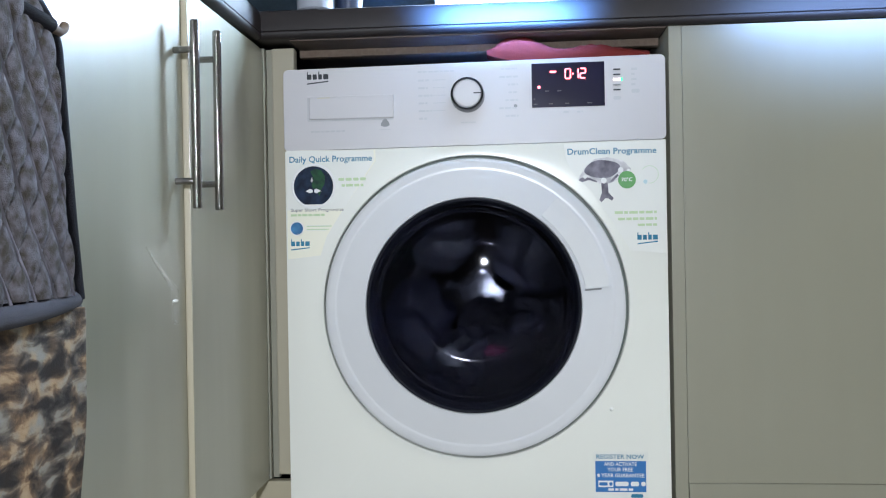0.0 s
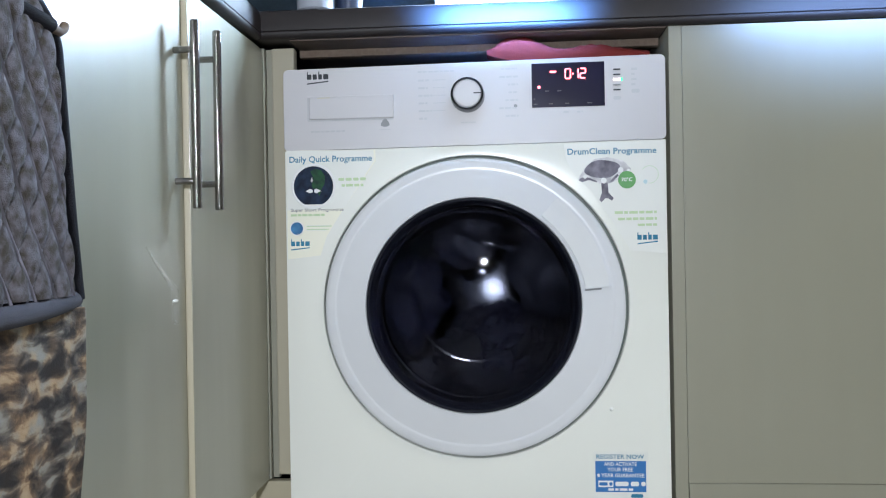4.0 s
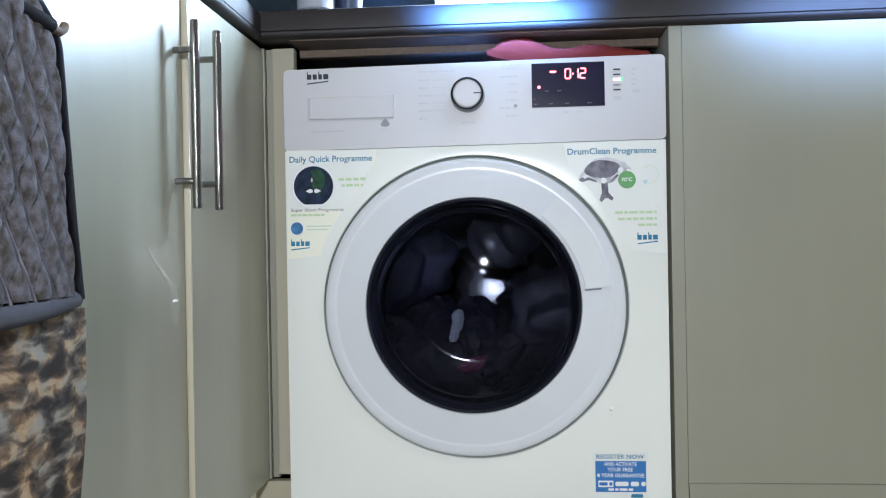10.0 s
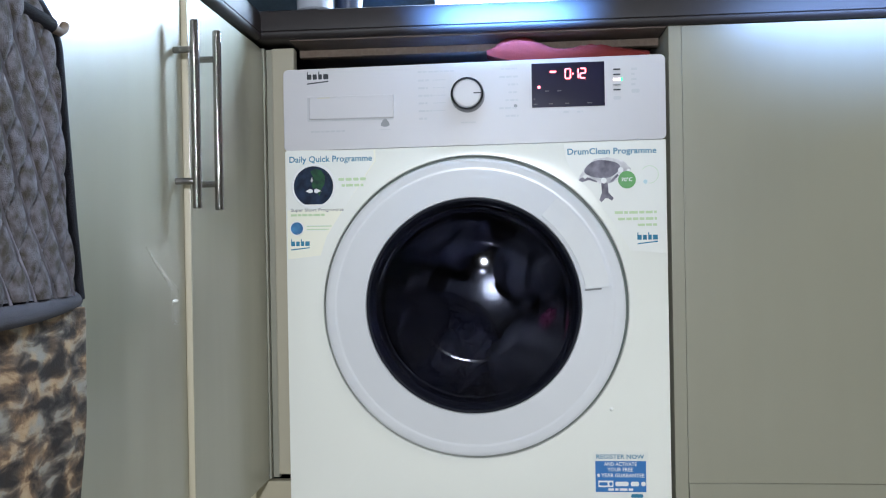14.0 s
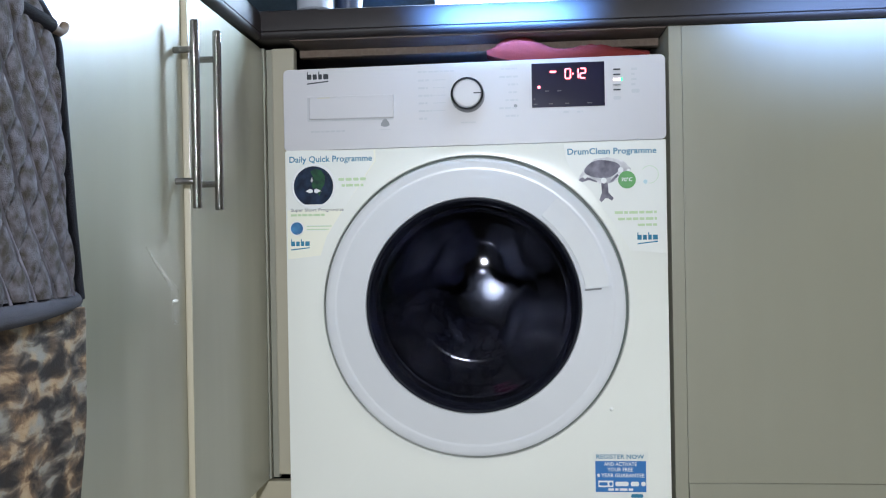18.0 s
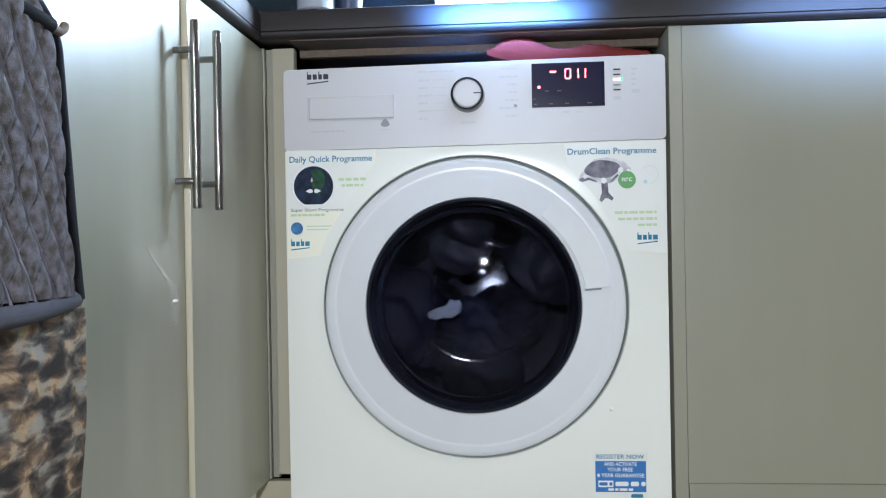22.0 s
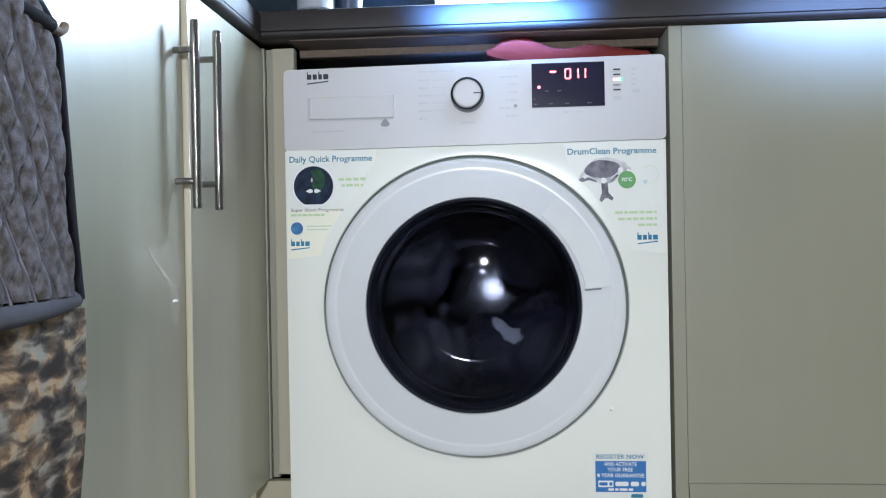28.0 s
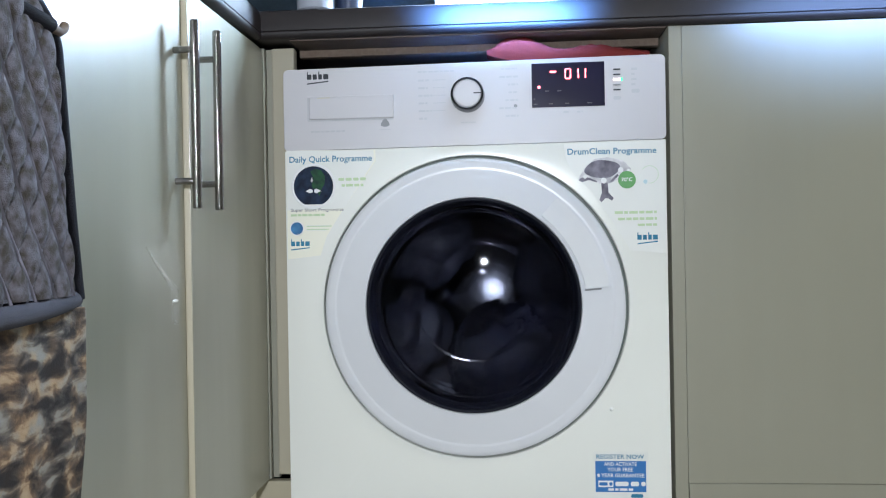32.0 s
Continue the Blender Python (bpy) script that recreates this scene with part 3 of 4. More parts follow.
part("pointer", flat(KX + 0.0100, KX + 0.0222, KZ - 0.0007, KZ + 0.0011, -0.0249, 0.0004), M_INK, knob)
rows = [(-0.0835, -0.0255, 0.8360, 0.0026)]
for i, w in enumerate((0.017, 0.015, 0.022, 0.014, 0.021, 0.013)):
    rows.append((-0.083, -0.083 + w, 0.8225 - i * 0.0120, 0.0032))
bars(rows, FP, M_GREY, wm)
bars([(-0.060, -0.040, 0.8225 - i * 0.0120, 0.0014) for i in range(5)], FP, M_GREY, wm)
bars([(0.047, 0.072, 0.8365, 0.0026)] + [(0.0735 - w, 0.0735, 0.8240 - i * 0.0122, 0.0030) for i, w in enumerate((0.029, 0.016, 0.015, 0.020, 0.030, 0.020))], FP, M_GREY, wm)
part("lamp_dot", disc(0.0690, 0.7783, 0.0028, FP, 16), M_GREY2, wm)
bars([(-0.0165, 0.0065, 0.7545, 0.0022)], FP, M_GREY, wm)
bars([(0.143, 0.153, 0.7665, 0.0030), (0.164, 0.173, 0.7665, 0.0030)], FP, M_GREY, wm)

# display
screen = part("display", slab(0.0945, 0.2068, 0.7745, 0.8430, -0.0056, -0.003, 0.0012, 0.0006), M_SCREEN, wm, "dark display with red figures")
SY = -0.0060


def segment(x, z, length, upright, mat=M_LED, width=0.0021):
    """One lit bar, centred on its own origin so that it can be turned."""
    h, w = length / 2, width / 2
    pts = [(-h, 0), (-h + w, -w), (h - w, -w), (h, 0), (h - w, w), (-h + w, w)]
    ob = part("lit_segment", prism(bmesh.new(), pts, 0.0, 0.0003, FRONT), mat, screen)
    ob.matrix_basis = pose(x, SY, z, 0, 90 if upright else 0, 0)
    return ob


DW, DH = 0.0080, 0.0075          # width and half height of a figure
DZ = 0.8255


def figure(x, lit, z=DZ):
    where = {"a": (0, DH, 0), "g": (0, 0, 0), "d": (0, -DH, 0), "f": (-DW / 2, DH / 2, 1), "b": (DW / 2, DH / 2, 1), "e": (-DW / 2, -DH / 2, 1), "c": (DW / 2, -DH / 2, 1)}
    return {s: segment(x + where[s][0], z + where[s][1], DW if not where[s][2] else DH, where[s][2]) for s in lit}


figure(0.1505, "abcdef")
figure(0.1625, "bc")
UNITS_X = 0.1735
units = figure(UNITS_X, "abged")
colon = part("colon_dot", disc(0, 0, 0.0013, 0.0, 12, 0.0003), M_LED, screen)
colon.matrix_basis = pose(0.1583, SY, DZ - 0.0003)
segment(0.1278, 0.8290, 0.0105, False, width=0.0028)
part("lit_dot", disc(0.1058, 0.8058, 0.0023, SY, 16), M_LED, screen)
bars([(0.097, 0.101, 0.7875, 0.0016), (0.115, 0.121, 0.7995, 0.0016), (0.134, 0.140, 0.7995, 0.0016), (0.097, 0.103, 0.7795, 0.0013), (0.121, 0.127, 0.7795, 0.0013), (0.146, 0.152, 0.7795, 0.0013), (0.180, 0.188, 0.7795, 0.0013)], SY, M_DIM, screen)
for i in range(5):
    z = 0.8300 - i * 0.0079
    lit = i == 2
    b = part("push_button", slab(0.2202, 0.2310, z - (0.0017 if lit else 0.0010), z + (0.0017 if lit else 0.0010), -0.0066, -0.004, 0.0008, 0.0004), M_LEDW if lit else M_GREY2 if i == 3 else M_INK, wm, "lit indicator bar" if lit else "small black indicator bar")
part("green_lamp", slab(0.2318, 0.2342, 0.8118, 0.8166, -0.0066, -0.004, 0.0006, 0.0004), M_LEDG, wm)
bars([(0.2475, 0.2565, 0.8300 - i * 0.0079, 0.0034) for i in range(4)] + [(0.2475, 0.2600, 0.7960, 0.006)], FP, M_GREY, wm)
bars([(0.220, 0.2325, 0.7860, 0.0055)], FP, M_GREY, wm)

# the whole panel sits nearly flush with the front
for ob in set(wm.children) - plain:
    ob.location.y += 0.0034

# ---- washing machine door ----


def settle(bm):
    """The ring's outer edge lies a little lower than its glass and is slightly flattened."""
    for v in bm.verts:
        dx, dz = v.co.x - CX, v.co.z - CZ
        r = math.hypot(dx, dz)
        k = min(1.0, max(0.0, (r - 0.168) / 0.068))
        v.co.z += k * (-0.0038 - 0.0018 * dz / max(r, 1e-6))
        v.co.x += k * SEAM_X * 0.3
    return bm


door = part("porthole_door", settle(lathe([(0.2290, 0.010), (0.2345, 0.006), (0.2356, 0.0022), (0.2355, -0.0008), (0.2349, -0.0034), (0.2336, -0.0054), (0.2314, -0.0070), (0.2278, -0.0081), (0.2230, -0.0088),
                                    (0.2196, -0.00930), (0.2193, -0.00932), (0.2190, -0.00931), (0.2161, -0.00915), (0.2158, -0.00914), (0.2155, -0.00917), (0.2100, -0.0104), (0.2000, -0.0125), (0.1800, -0.0162),
                                    (0.1715, -0.0178), (0.1682, -0.0183), (0.1670, -0.0165), (0.1668, -0.0100)], CX, CZ, 160)), M_RING, wm, "white ring-shaped porthole door with dark glass")
trim = lathe([(0.2325, 0.014), (0.2388, 0.0135), (0.2392, 0.0100), (0.2384, 0.0085), (0.2355, 0.0080), (0.2310, 0.0085)], CX + SEAM_X, CZ + SEAM_Z, 160)
for v in trim.verts:
    v.co.z = CZ + SEAM_Z + FLAT * (v.co.z - CZ - SEAM_Z)
part("trim_ring", trim, M_SEAM, door, "dark grey-green seam round the door")


def arc_plate(r0, r1, a0, a1, y_out, y_in, thick):
    """Curved plate on the sloping ring between two angles."""
    bm = bmesh.new()
    n = 24
    rows = []
    for i in range(n + 1):
        a = radians(a0 + (a1 - a0) * i / n)
        c, s = math.cos(a), math.sin(a)
        rows.append([bm.verts.new((CX + r * c, y, CZ + r * s)) for r, y in
                     ((r0, y_in + thick), (r0, y_in), ((r0 * 2 + r1) / 3, y_in + (y_out - y_in) / 3 - 0.0012), ((r0 + r1 * 2) / 3, y_in + (y_out - y_in) * 2 / 3 - 0.0008), (r1, y_out), (r1, y_out + thick))])
    for p, q in zip(rows, rows[1:]):
        for j in range(5):
            bm.faces.new((p[j], p[j + 1], q[j + 1], q[j]))
        bm.faces.new((p[5], p[0], q[0], q[5]))
    bm.faces.new(rows[0])
    bm.faces.new(rows[-1][::-1])
    return bm


part("door_handle", settle(arc_plate(0.1745, 0.2120, 8.0, 52.0, -0.0124, -0.0204, 0.006)), M_HANDLE, door, "glossy white pull handle set in the ring")
part("handle_joint", settle(arc_plate(0.1730, 0.1990, 6.9, 7.7, -0.0136, -0.0186, 0.004)), M_GREY2, door)
part("dark_rim", lathe([(0.1667, -0.0175), (0.1660, -0.0200), (0.1640, -0.0207), (0.1620, -0.0195), (0.1612, -0.0125), (0.1585, -0.0085), (0.1562, -0.0030), (0.1562, 0.020), (0.1665, 0.020), (0.1665, -0.010)], CX, CZ, 128), M_RIM, door, "dark smoked plastic rim")
dome = [(0.1632 * k / 14, -0.0195 - 0.0152 * (1 - (k / 14) ** 2)) for k in range(14, -1, -1)]
cover = part("door_cover", lathe(dome + [(r * 0.999, y + 0.0009) for r, y in dome[::-1]], CX, CZ, 128, True), M_SMOKED, door, "smoked domed cover over the porthole")
cover.visible_shadow = False
bowl = part("glass_bowl", lathe([(0.1590, -0.0165), (0.1525, -0.0175), (0.1480, -0.0150), (0.1440, -0.0060), (0.1375, 0.0250), (0.1285, 0.0520), (0.1170, 0.0660), (0.1060, 0.0700), (0.0960, 0.0690), (0.0700, 0.0650), (0.0350, 0.0620), (0.0, 0.0610),
                                 (0.0, 0.0660), (0.0350, 0.0670), (0.0700, 0.0700), (0.0960, 0.0745), (0.1090, 0.0760), (0.1230, 0.0700), (0.1340, 0.0530), (0.1420, 0.0260), (0.1485, -0.0040), (0.1525, -0.0110), (0.1590, -0.0125)], CX, CZ, 128, True), M_GLASS, door, "thick clear glass bowl")
bowl.visible_shadow = False
# added strip, cut to the lower arc so the highlight shows only there
lip = lathe([(0.0955, 0.0690), (0.0955, 0.0684), (0.0958, 0.0680), (0.0988, 0.0675), (0.0993, 0.0678), (0.0995, 0.0692)], CX, CZ, 128, True)
bmesh.ops.delete(lip, geom=[v for v in lip.verts if not -155 < math.degrees(math.atan2(v.co.z - CZ, v.co.x - CX)) < -40], context="VERTS")
edge = part("arc_glint_strip", lip, M_ARC_GLINT, door, "added glass strip that makes the arc of light at the bowl's foot")
edge.visible_shadow = False
part("door_gasket", lathe([(0.1700, 0.020), (0.1600, 0.022), (0.1560, 0.030), (0.1610, 0.040), (0.1560, 0.052), (0.1620, 0.066), (0.1800, 0.080), (0.2000, 0.082), (0.23, 0.06), (0.23, 0.021)], CX, CZ, 96), M_RUBBER, wm, "ribbed rubber seal, coloured near-black for the shade inside")
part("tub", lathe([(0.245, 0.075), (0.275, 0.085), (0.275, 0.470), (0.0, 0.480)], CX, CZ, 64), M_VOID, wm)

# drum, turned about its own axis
drum = part("drum", lathe([(0.172, 0.0), (0.200, 0.006), (0.236, 0.020), (0.238, 0.060), (0.236, 0.180), (0.238, 0.300), (0.228, 0.330)], 0, 0, 96), M_STEEL, wm, "stainless steel drum, coloured near-black for the shade inside")
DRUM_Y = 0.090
part("drum_back", lathe([(0.228, 0.330), (0.200, 0.338), (0.165, 0.338), (0.145, 0.332), (0.1300, 0.3250), (0.1205, 0.3224)], 0, 0, 96), M_STEEL, drum, "dull steel back of the drum, coloured near-black for shade")
part("drum_boss", lathe([(0.01 * k, 0.3178 + (0.01 * k) ** 2 / 3.2) for k in range(12, -1, -1)], 0, 0, 96), M_DRUMBACK, drum, "polished steel boss at the back of the drum")
for k in range(3):
    m = Matrix.Rotation(radians(120 * k), 4, "Y")
    bm = bmesh.new()
    pts = [(-0.036, -0.236), (-0.022, -0.205), (-0.008, -0.188), (0.008, -0.188), (0.022, -0.205), (0.036, -0.236)]
    prism(bm, pts, -0.290, -0.045, m @ FRONT, 0.004)
    part("lifter", bm, M_RUBBER, drum, "dark paddle inside the drum")
holes = bmesh.new()
for j in range(9):
    for i in range(42):
        if (i % 14) in (0, 13):
            continue
        a = 2 * math.pi * (i + 0.5 * (j % 2)) / 42
        y = 0.05 + j * 0.03
        m = Matrix.Rotation(-a, 4, "Y") @ Matrix.Translation((0.2348, y, 0)) @ Matrix.Rotation(radians(90), 4, "Y")
        vs = [holes.verts.new(m @ Vector((0.0022 * math.cos(q * math.pi / 3), 0.0022 * math.sin(q * math.pi / 3), 0))) for q in range(6)]
        holes.faces.new(vs)
tagged(part("perforation", holes, M_VOID, drum), kind="stuff")
DRUM_TILT = -4.3                                 # the drum leans back a little
drum.matrix_basis = pose(CX, DRUM_Y, CZ, DRUM_TILT)

# ---- stickers ----
SF = -0.0006
st = part("programme_sticker", prism(bmesh.new(), [(-0.2965, 0.5445), (-0.2440, 0.5500), (-0.2330, 0.5810), (-0.2080, 0.6200), (-0.1530, 0.6980), (-0.1530, 0.7155), (-0.2965, 0.7180)], 0.0002, 0.0006, FRONT), M_PAPER2, wm, "ivory and grey sticker with blue heading")
part("photo_field", prism(bmesh.new(), [(-0.2960, 0.6225), (-0.2050, 0.6240), (-0.1560, 0.6970), (-0.1560, 0.7150), (-0.2960, 0.7175)], 0.0006, 0.0008, FRONT), M_PAPER, st)
lettering("Daily Quick Programme", -0.2915, 0.6985, 0.0098, SF - 0.0003, M_TEAL, st, 0.1330, 0.0)
pic = part("drum_picture", prism(bmesh.new(), [(-0.2532 + 0.0325 * math.cos(a), 0.6600 + 0.0325 * math.sin(a)) for a in [radians(-62 + 304 * i / 40) for i in range(41)]], 0.0008, 0.0011, FRONT), M_NIGHT, st, "round dark picture")
part("picture_rim", lathe([(0.0315, -0.0008), (0.0325, -0.0016), (0.0350, -0.0016), (0.0358, -0.0008)], -0.2532, 0.6600, 48), M_WHITE, pic)
part("arrow_print", prism(bmesh.new(), [(-0.2660, 0.6525), (-0.2590, 0.6490), (-0.2545, 0.6505), (-0.2545, 0.6545), (-0.2590, 0.6560)], 0.0011, 0.0013, FRONT), M_WHITE, pic)
part("arrow_print", prism(bmesh.new(), [(-0.2520, 0.6505), (-0.2480, 0.6490), (-0.2410, 0.6525), (-0.2480, 0.6560), (-0.2520, 0.6545)], 0.0011, 0.0013, FRONT), M_WHITE, pic)
part("leaf_print", prism(bmesh.new(), [(-0.2560, 0.6620), (-0.2545, 0.6580), (-0.2480, 0.6540), (-0.2440, 0.6440), (-0.2400, 0.6560), (-0.2350, 0.6640), (-0.2345, 0.6760), (-0.2400, 0.6850), (-0.2500, 0.6880), (-0.2580, 0.6840), (-0.2530, 0.6740)], 0.0011, 0.0012, FRONT), M_LEAF, pic)
part("pale_tip", prism(bmesh.new(), [(-0.2575, 0.6690), (-0.2560, 0.6660), (-0.2540, 0.6690), (-0.2555, 0.6750)], 0.0012, 0.0013, FRONT), M_GREY, pic)
bars([(-0.2130, -0.1690, 0.6700, 0.0046), (-0.2080, -0.1730, 0.6605, 0.0040)], SF - 0.0004, M_GREEN, st)
lettering("Super Short Programme", -0.2905, 0.6203, 0.0050, SF - 0.0004, M_GREY2, st, 0.0850)
bars([(-0.2905, -0.2360, 0.6145, 0.0034)], SF - 0.0004, M_GREEN, st)
part("blue_dot", disc(-0.2812, 0.5935, 0.0100, SF - 0.0004, 32), M_BLUE2, st)
part("dot_rim", lathe([(0.0098, SF - 0.0003), (0.0102, SF - 0.0010), (0.0112, SF - 0.0010), (0.0116, SF - 0.0003)], -0.2812, 0.5935, 32), M_WHITE, st)
bars([(-0.2660, -0.2290, 0.5970, 0.0030), (-0.2660, -0.2330, 0.5910, 0.0030)], SF - 0.0002, M_PAPER, st)
bars([(-0.2650, -0.2240, 0.5965, 0.0016), (-0.2650, -0.2300, 0.5915, 0.0016)], SF - 0.0006, M_GREEN, st)
mark(-0.2910, 0.5655, 0.0300, SF - 0.0003, M_TEAL, st)

st2 = part("cleaning_sticker", prism(bmesh.new(), [(0.2965, 0.5445), (0.2965, 0.7185), (0.1420, 0.7165), (0.1450, 0.6970), (0.1530, 0.6760), (0.1900, 0.6350), (0.2250, 0.5800), (0.2420, 0.5500)], 0.0002, 0.0006, FRONT), M_PAPER, wm, "white sticker with blue heading and green seal")
lettering("DrumClean Programme", 0.1480, 0.7000, 0.0096, SF - 0.0003, M_TEAL, st2, 0.1360, -0.2)
pic2 = part("part_picture", prism(bmesh.new(), [(0.1640, 0.6620), (0.1690, 0.6570), (0.1820, 0.6600), (0.1960, 0.6540), (0.2120, 0.6540), (0.2230, 0.6590), (0.2400, 0.6640), (0.2450, 0.6760), (0.2330, 0.6890), (0.2100, 0.6945), (0.1900, 0.6925), (0.1760, 0.6820)], 0.0006, 0.0008, FRONT), M_PHOTO, st2, "silver-grey picture of a machine part")
part("part_shade", prism(bmesh.new(), [(0.2010 + 0.0270 * math.cos(a) + 0.002 * math.sin(3 * a), 0.6765 + 0.0140 * math.sin(a)) for a in [2 * math.pi * i / 28 for i in range(28)]], 0.0008, 0.0009, FRONT), M_PHOTO2, pic2)
part("part_arm", prism(bmesh.new(), [(0.1640, 0.6600), (0.1700, 0.6570), (0.1800, 0.6600), (0.1920, 0.6560), (0.1930, 0.6580), (0.1790, 0.6640), (0.1690, 0.6640)], 0.0009, 0.0010, FRONT), M_PHOTO2, pic2)
part("part_stem", prism(bmesh.new(), [(0.1990, 0.6550), (0.2090, 0.6550), (0.2100, 0.6400), (0.2180, 0.6310), (0.2150, 0.6270), (0.2095, 0.6310), (0.2050, 0.6310), (0.1990, 0.6250), (0.1960, 0.6290), (0.2000, 0.6400)], 0.0009, 0.0010, FRONT), M_PHOTO2, pic2)
part("part_stem", prism(bmesh.new(), [(0.2120, 0.6570), (0.2160, 0.6560), (0.2260, 0.6660), (0.2240, 0.6690)], 0.0010, 0.0011, FRONT), M_PHOTO2, pic2)
for a, b, r in ((0.1745, 0.6650, 0.0030), (0.2030, 0.6585, 0.0045), (0.2290, 0.6745, 0.0042), (0.2410, 0.6735, 0.0026)):
    part("bright_print", disc(a, b, r, -0.0013, 14, 0.0001), M_WHITE, pic2)
part("green_seal", disc(0.2385, 0.6590, 0.0135, -0.0015, 32), M_GREEN2, st2, "round green seal")
lettering("70°C", 0.2300, 0.6568, 0.0056, -0.0017, M_WHITE, st2, 0.0165)
ringbm = lathe([(0.0128, -0.0008), (0.0133, -0.0009), (0.0140, -0.0008)], 0.2730, 0.6665, 40)
bmesh.ops.delete(ringbm, geom=[v for v in ringbm.verts if 150 < math.degrees(math.atan2(v.co.z - 0.6665, v.co.x - 0.2730)) % 360 < 260], context="VERTS")
part("swirl_print", ringbm, M_SWIRL, st2)
part("drop_print", disc(0.2665, 0.6555, 0.0032, -0.0009, 14, 0.0002), M_SWIRL2, st2)
bars([(0.2190, 0.2830, 0.6085, 0.0040), (0.2240, 0.2830, 0.5985, 0.0040), (0.2540, 0.2830, 0.5890, 0.0036)], SF - 0.0003, M_GREEN, st2)
mark(0.2530, 0.5660, 0.0310, SF - 0.0003, M_TEAL, st2)

st3 = part("guarantee_sticker", flat(0.1800, 0.2635, 0.1600, 0.2385, -0.0004, 0.001, 0.0004), M_PAPER, wm, "white and blue guarantee sticker")
part("blue_field", flat(0.1828, 0.2602, 0.1758, 0.2238, -0.0007, 0.0006, 0.0003), M_BLUE, st3)
lettering("REGISTER NOW", 0.1845, 0.2278, 0.0066, -0.0008, M_TEAL, st3, 0.0730, -0.3)
lettering("AND ACTIVATE", 0.1960, 0.2165, 0.0060, -0.0010, M_WHITE, st3, 0.0500, -0.3)
lettering("YOUR FREE", 0.2010, 0.2080, 0.0060, -0.0010, M_WHITE, st3, 0.0390, -0.3)
bars([(0.1855, 0.1895, 0.2018, 0.0055)], -0.0010, M_WHITE, st3)
lettering("YEAR GUARANTEE", 0.1915, 0.1990, 0.0060, -0.0010, M_WHITE, st3, 0.0660, -0.3)
part("number_field", flat(0.1870, 0.2100, 0.1835, 0.1935, -0.0010, 0.0006, 0.0003), M_WHITE, st3)
bars([(0.1885, 0.2085, 0.1885, 0.0050)], -0.0013, M_BLUE, st3)
bars([(0.2130, 0.2590, 0.1885, 0.0070)], -0.0010, M_WHITE, st3)
bars([(0.2020, 0.2420, 0.1797, 0.0036)], -0.0010, M_WHITE, st3)
bars([(0.2370, 0.2580, 0.1700, 0.0055)], -0.0008, M_TEAL, st3)
part("glint_drop", lathe([(0.0030 * k / 8, -0.0001 - 0.0022 * (1 - (k / 8) ** 2)) for k in range(8, -1, -1)], 0.2089, 0.3037, 24), M_DROP, wm, "water drop, coloured white for its glint")

# ---- laundry in the drum ----


def garment(name, size, seed, mat, label, folds=1.0, colour="garment"):
    """Crumpled wet cloth: a lump thrown into sharp folds and hollows."""
    rnd = random.Random(seed)
    off = Vector((rnd.uniform(-9, 9), rnd.uniform(-9, 9), rnd.uniform(-9, 9)))
    bm = bmesh.new()
    bmesh.ops.create_icosphere(bm, subdivisions=5, radius=1.0)
    for v in bm.verts:
        p = v.co.copy()
        w = p + 0.45 * Vector(noise.noise_vector(p * 1.6 + off))
        ridge = 1 - abs(noise.noise(w * 1.7 + off)) * 2
        fine = 1 - abs(noise.noise(w * 4.2 - off)) * 2
        k = 0.80 + folds * (0.22 * ridge * abs(ridge) + 0.045 * fine)
        v.co = Vector((p.x * size[0], p.y * size[1], p.z * size[2])) * k
    return tagged(new(name, finish(bm, name, mat)), label, "garment", "laundry in the drum")


L1 = garment("garment", (0.092, 0.070, 0.070), 3, M_NAVY, "wet navy cotton garment tumbling in the drum")
L2 = garment("garment", (0.085, 0.072, 0.066), 8, M_BLACK, "wet black cotton garment tumbling in the drum")
L3 = garment("garment", (0.092, 0.066, 0.062), 14, M_NAVY, "wet dark blue shirt tumbling in the drum")
L4 = garment("garment", (0.085, 0.060, 0.065), 21, M_BLACK, "wet black jersey tumbling in the drum", 1.2)
L5 = garment("garment", (0.090, 0.065, 0.060), 27, M_BLACK, "wet black sock bundle tumbling in the drum", 1.2)


def draped(name, size, seed, mat, label):
    """Soft wet cloth pressed against the drum wall: long rounded folds along one slant."""
    rnd = random.Random(seed)
    off = Vector((rnd.uniform(-9, 9), rnd.uniform(-9, 9), rnd.uniform(-9, 9)))
    way = Vector((rnd.uniform(0.5, 1), rnd.uniform(-0.3, 0.3), rnd.uniform(-0.8, 0.8))).normalized()
    bm = bmesh.new()
    bmesh.ops.create_icosphere(bm, subdivisions=5, radius=1.0)
    for v in bm.verts:
        p = v.co.copy()
        w = p + 0.5 * Vector(noise.noise_vector(p * 1.1 + off))
        fold = math.sin(5.5 * w.dot(way) + 3.0 * noise.noise(w * 0.9 + off))
        k = 0.84 + 0.10 * fold + 0.20 * noise.noise(w * 1.2 - off) + 0.03 * noise.noise(w * 4 + off)
        v.co = Vector((p.x * size[0], p.y * size[1], p.z * size[2])) * k
    return tagged(new(name, finish(bm, name, mat)), label, "garment", "laundry in the drum")


L8 = draped("garment", (0.095, 0.065, 0.090), 51, M_CHARCOAL, "wet grey-blue shirt spread against the drum wall")
L9 = draped("garment", (0.090, 0.060, 0.095), 63, M_NAVY, "wet navy trousers folded against the drum wall")
L10 = draped("garment", (0.100, 0.060, 0.080), 77, M_CHARCOAL, "wet charcoal sweater spread against the drum wall")
L11 = draped("garment", (0.090, 0.062, 0.085), 85, M_BLACK, "wet black trousers folded against the drum wall")
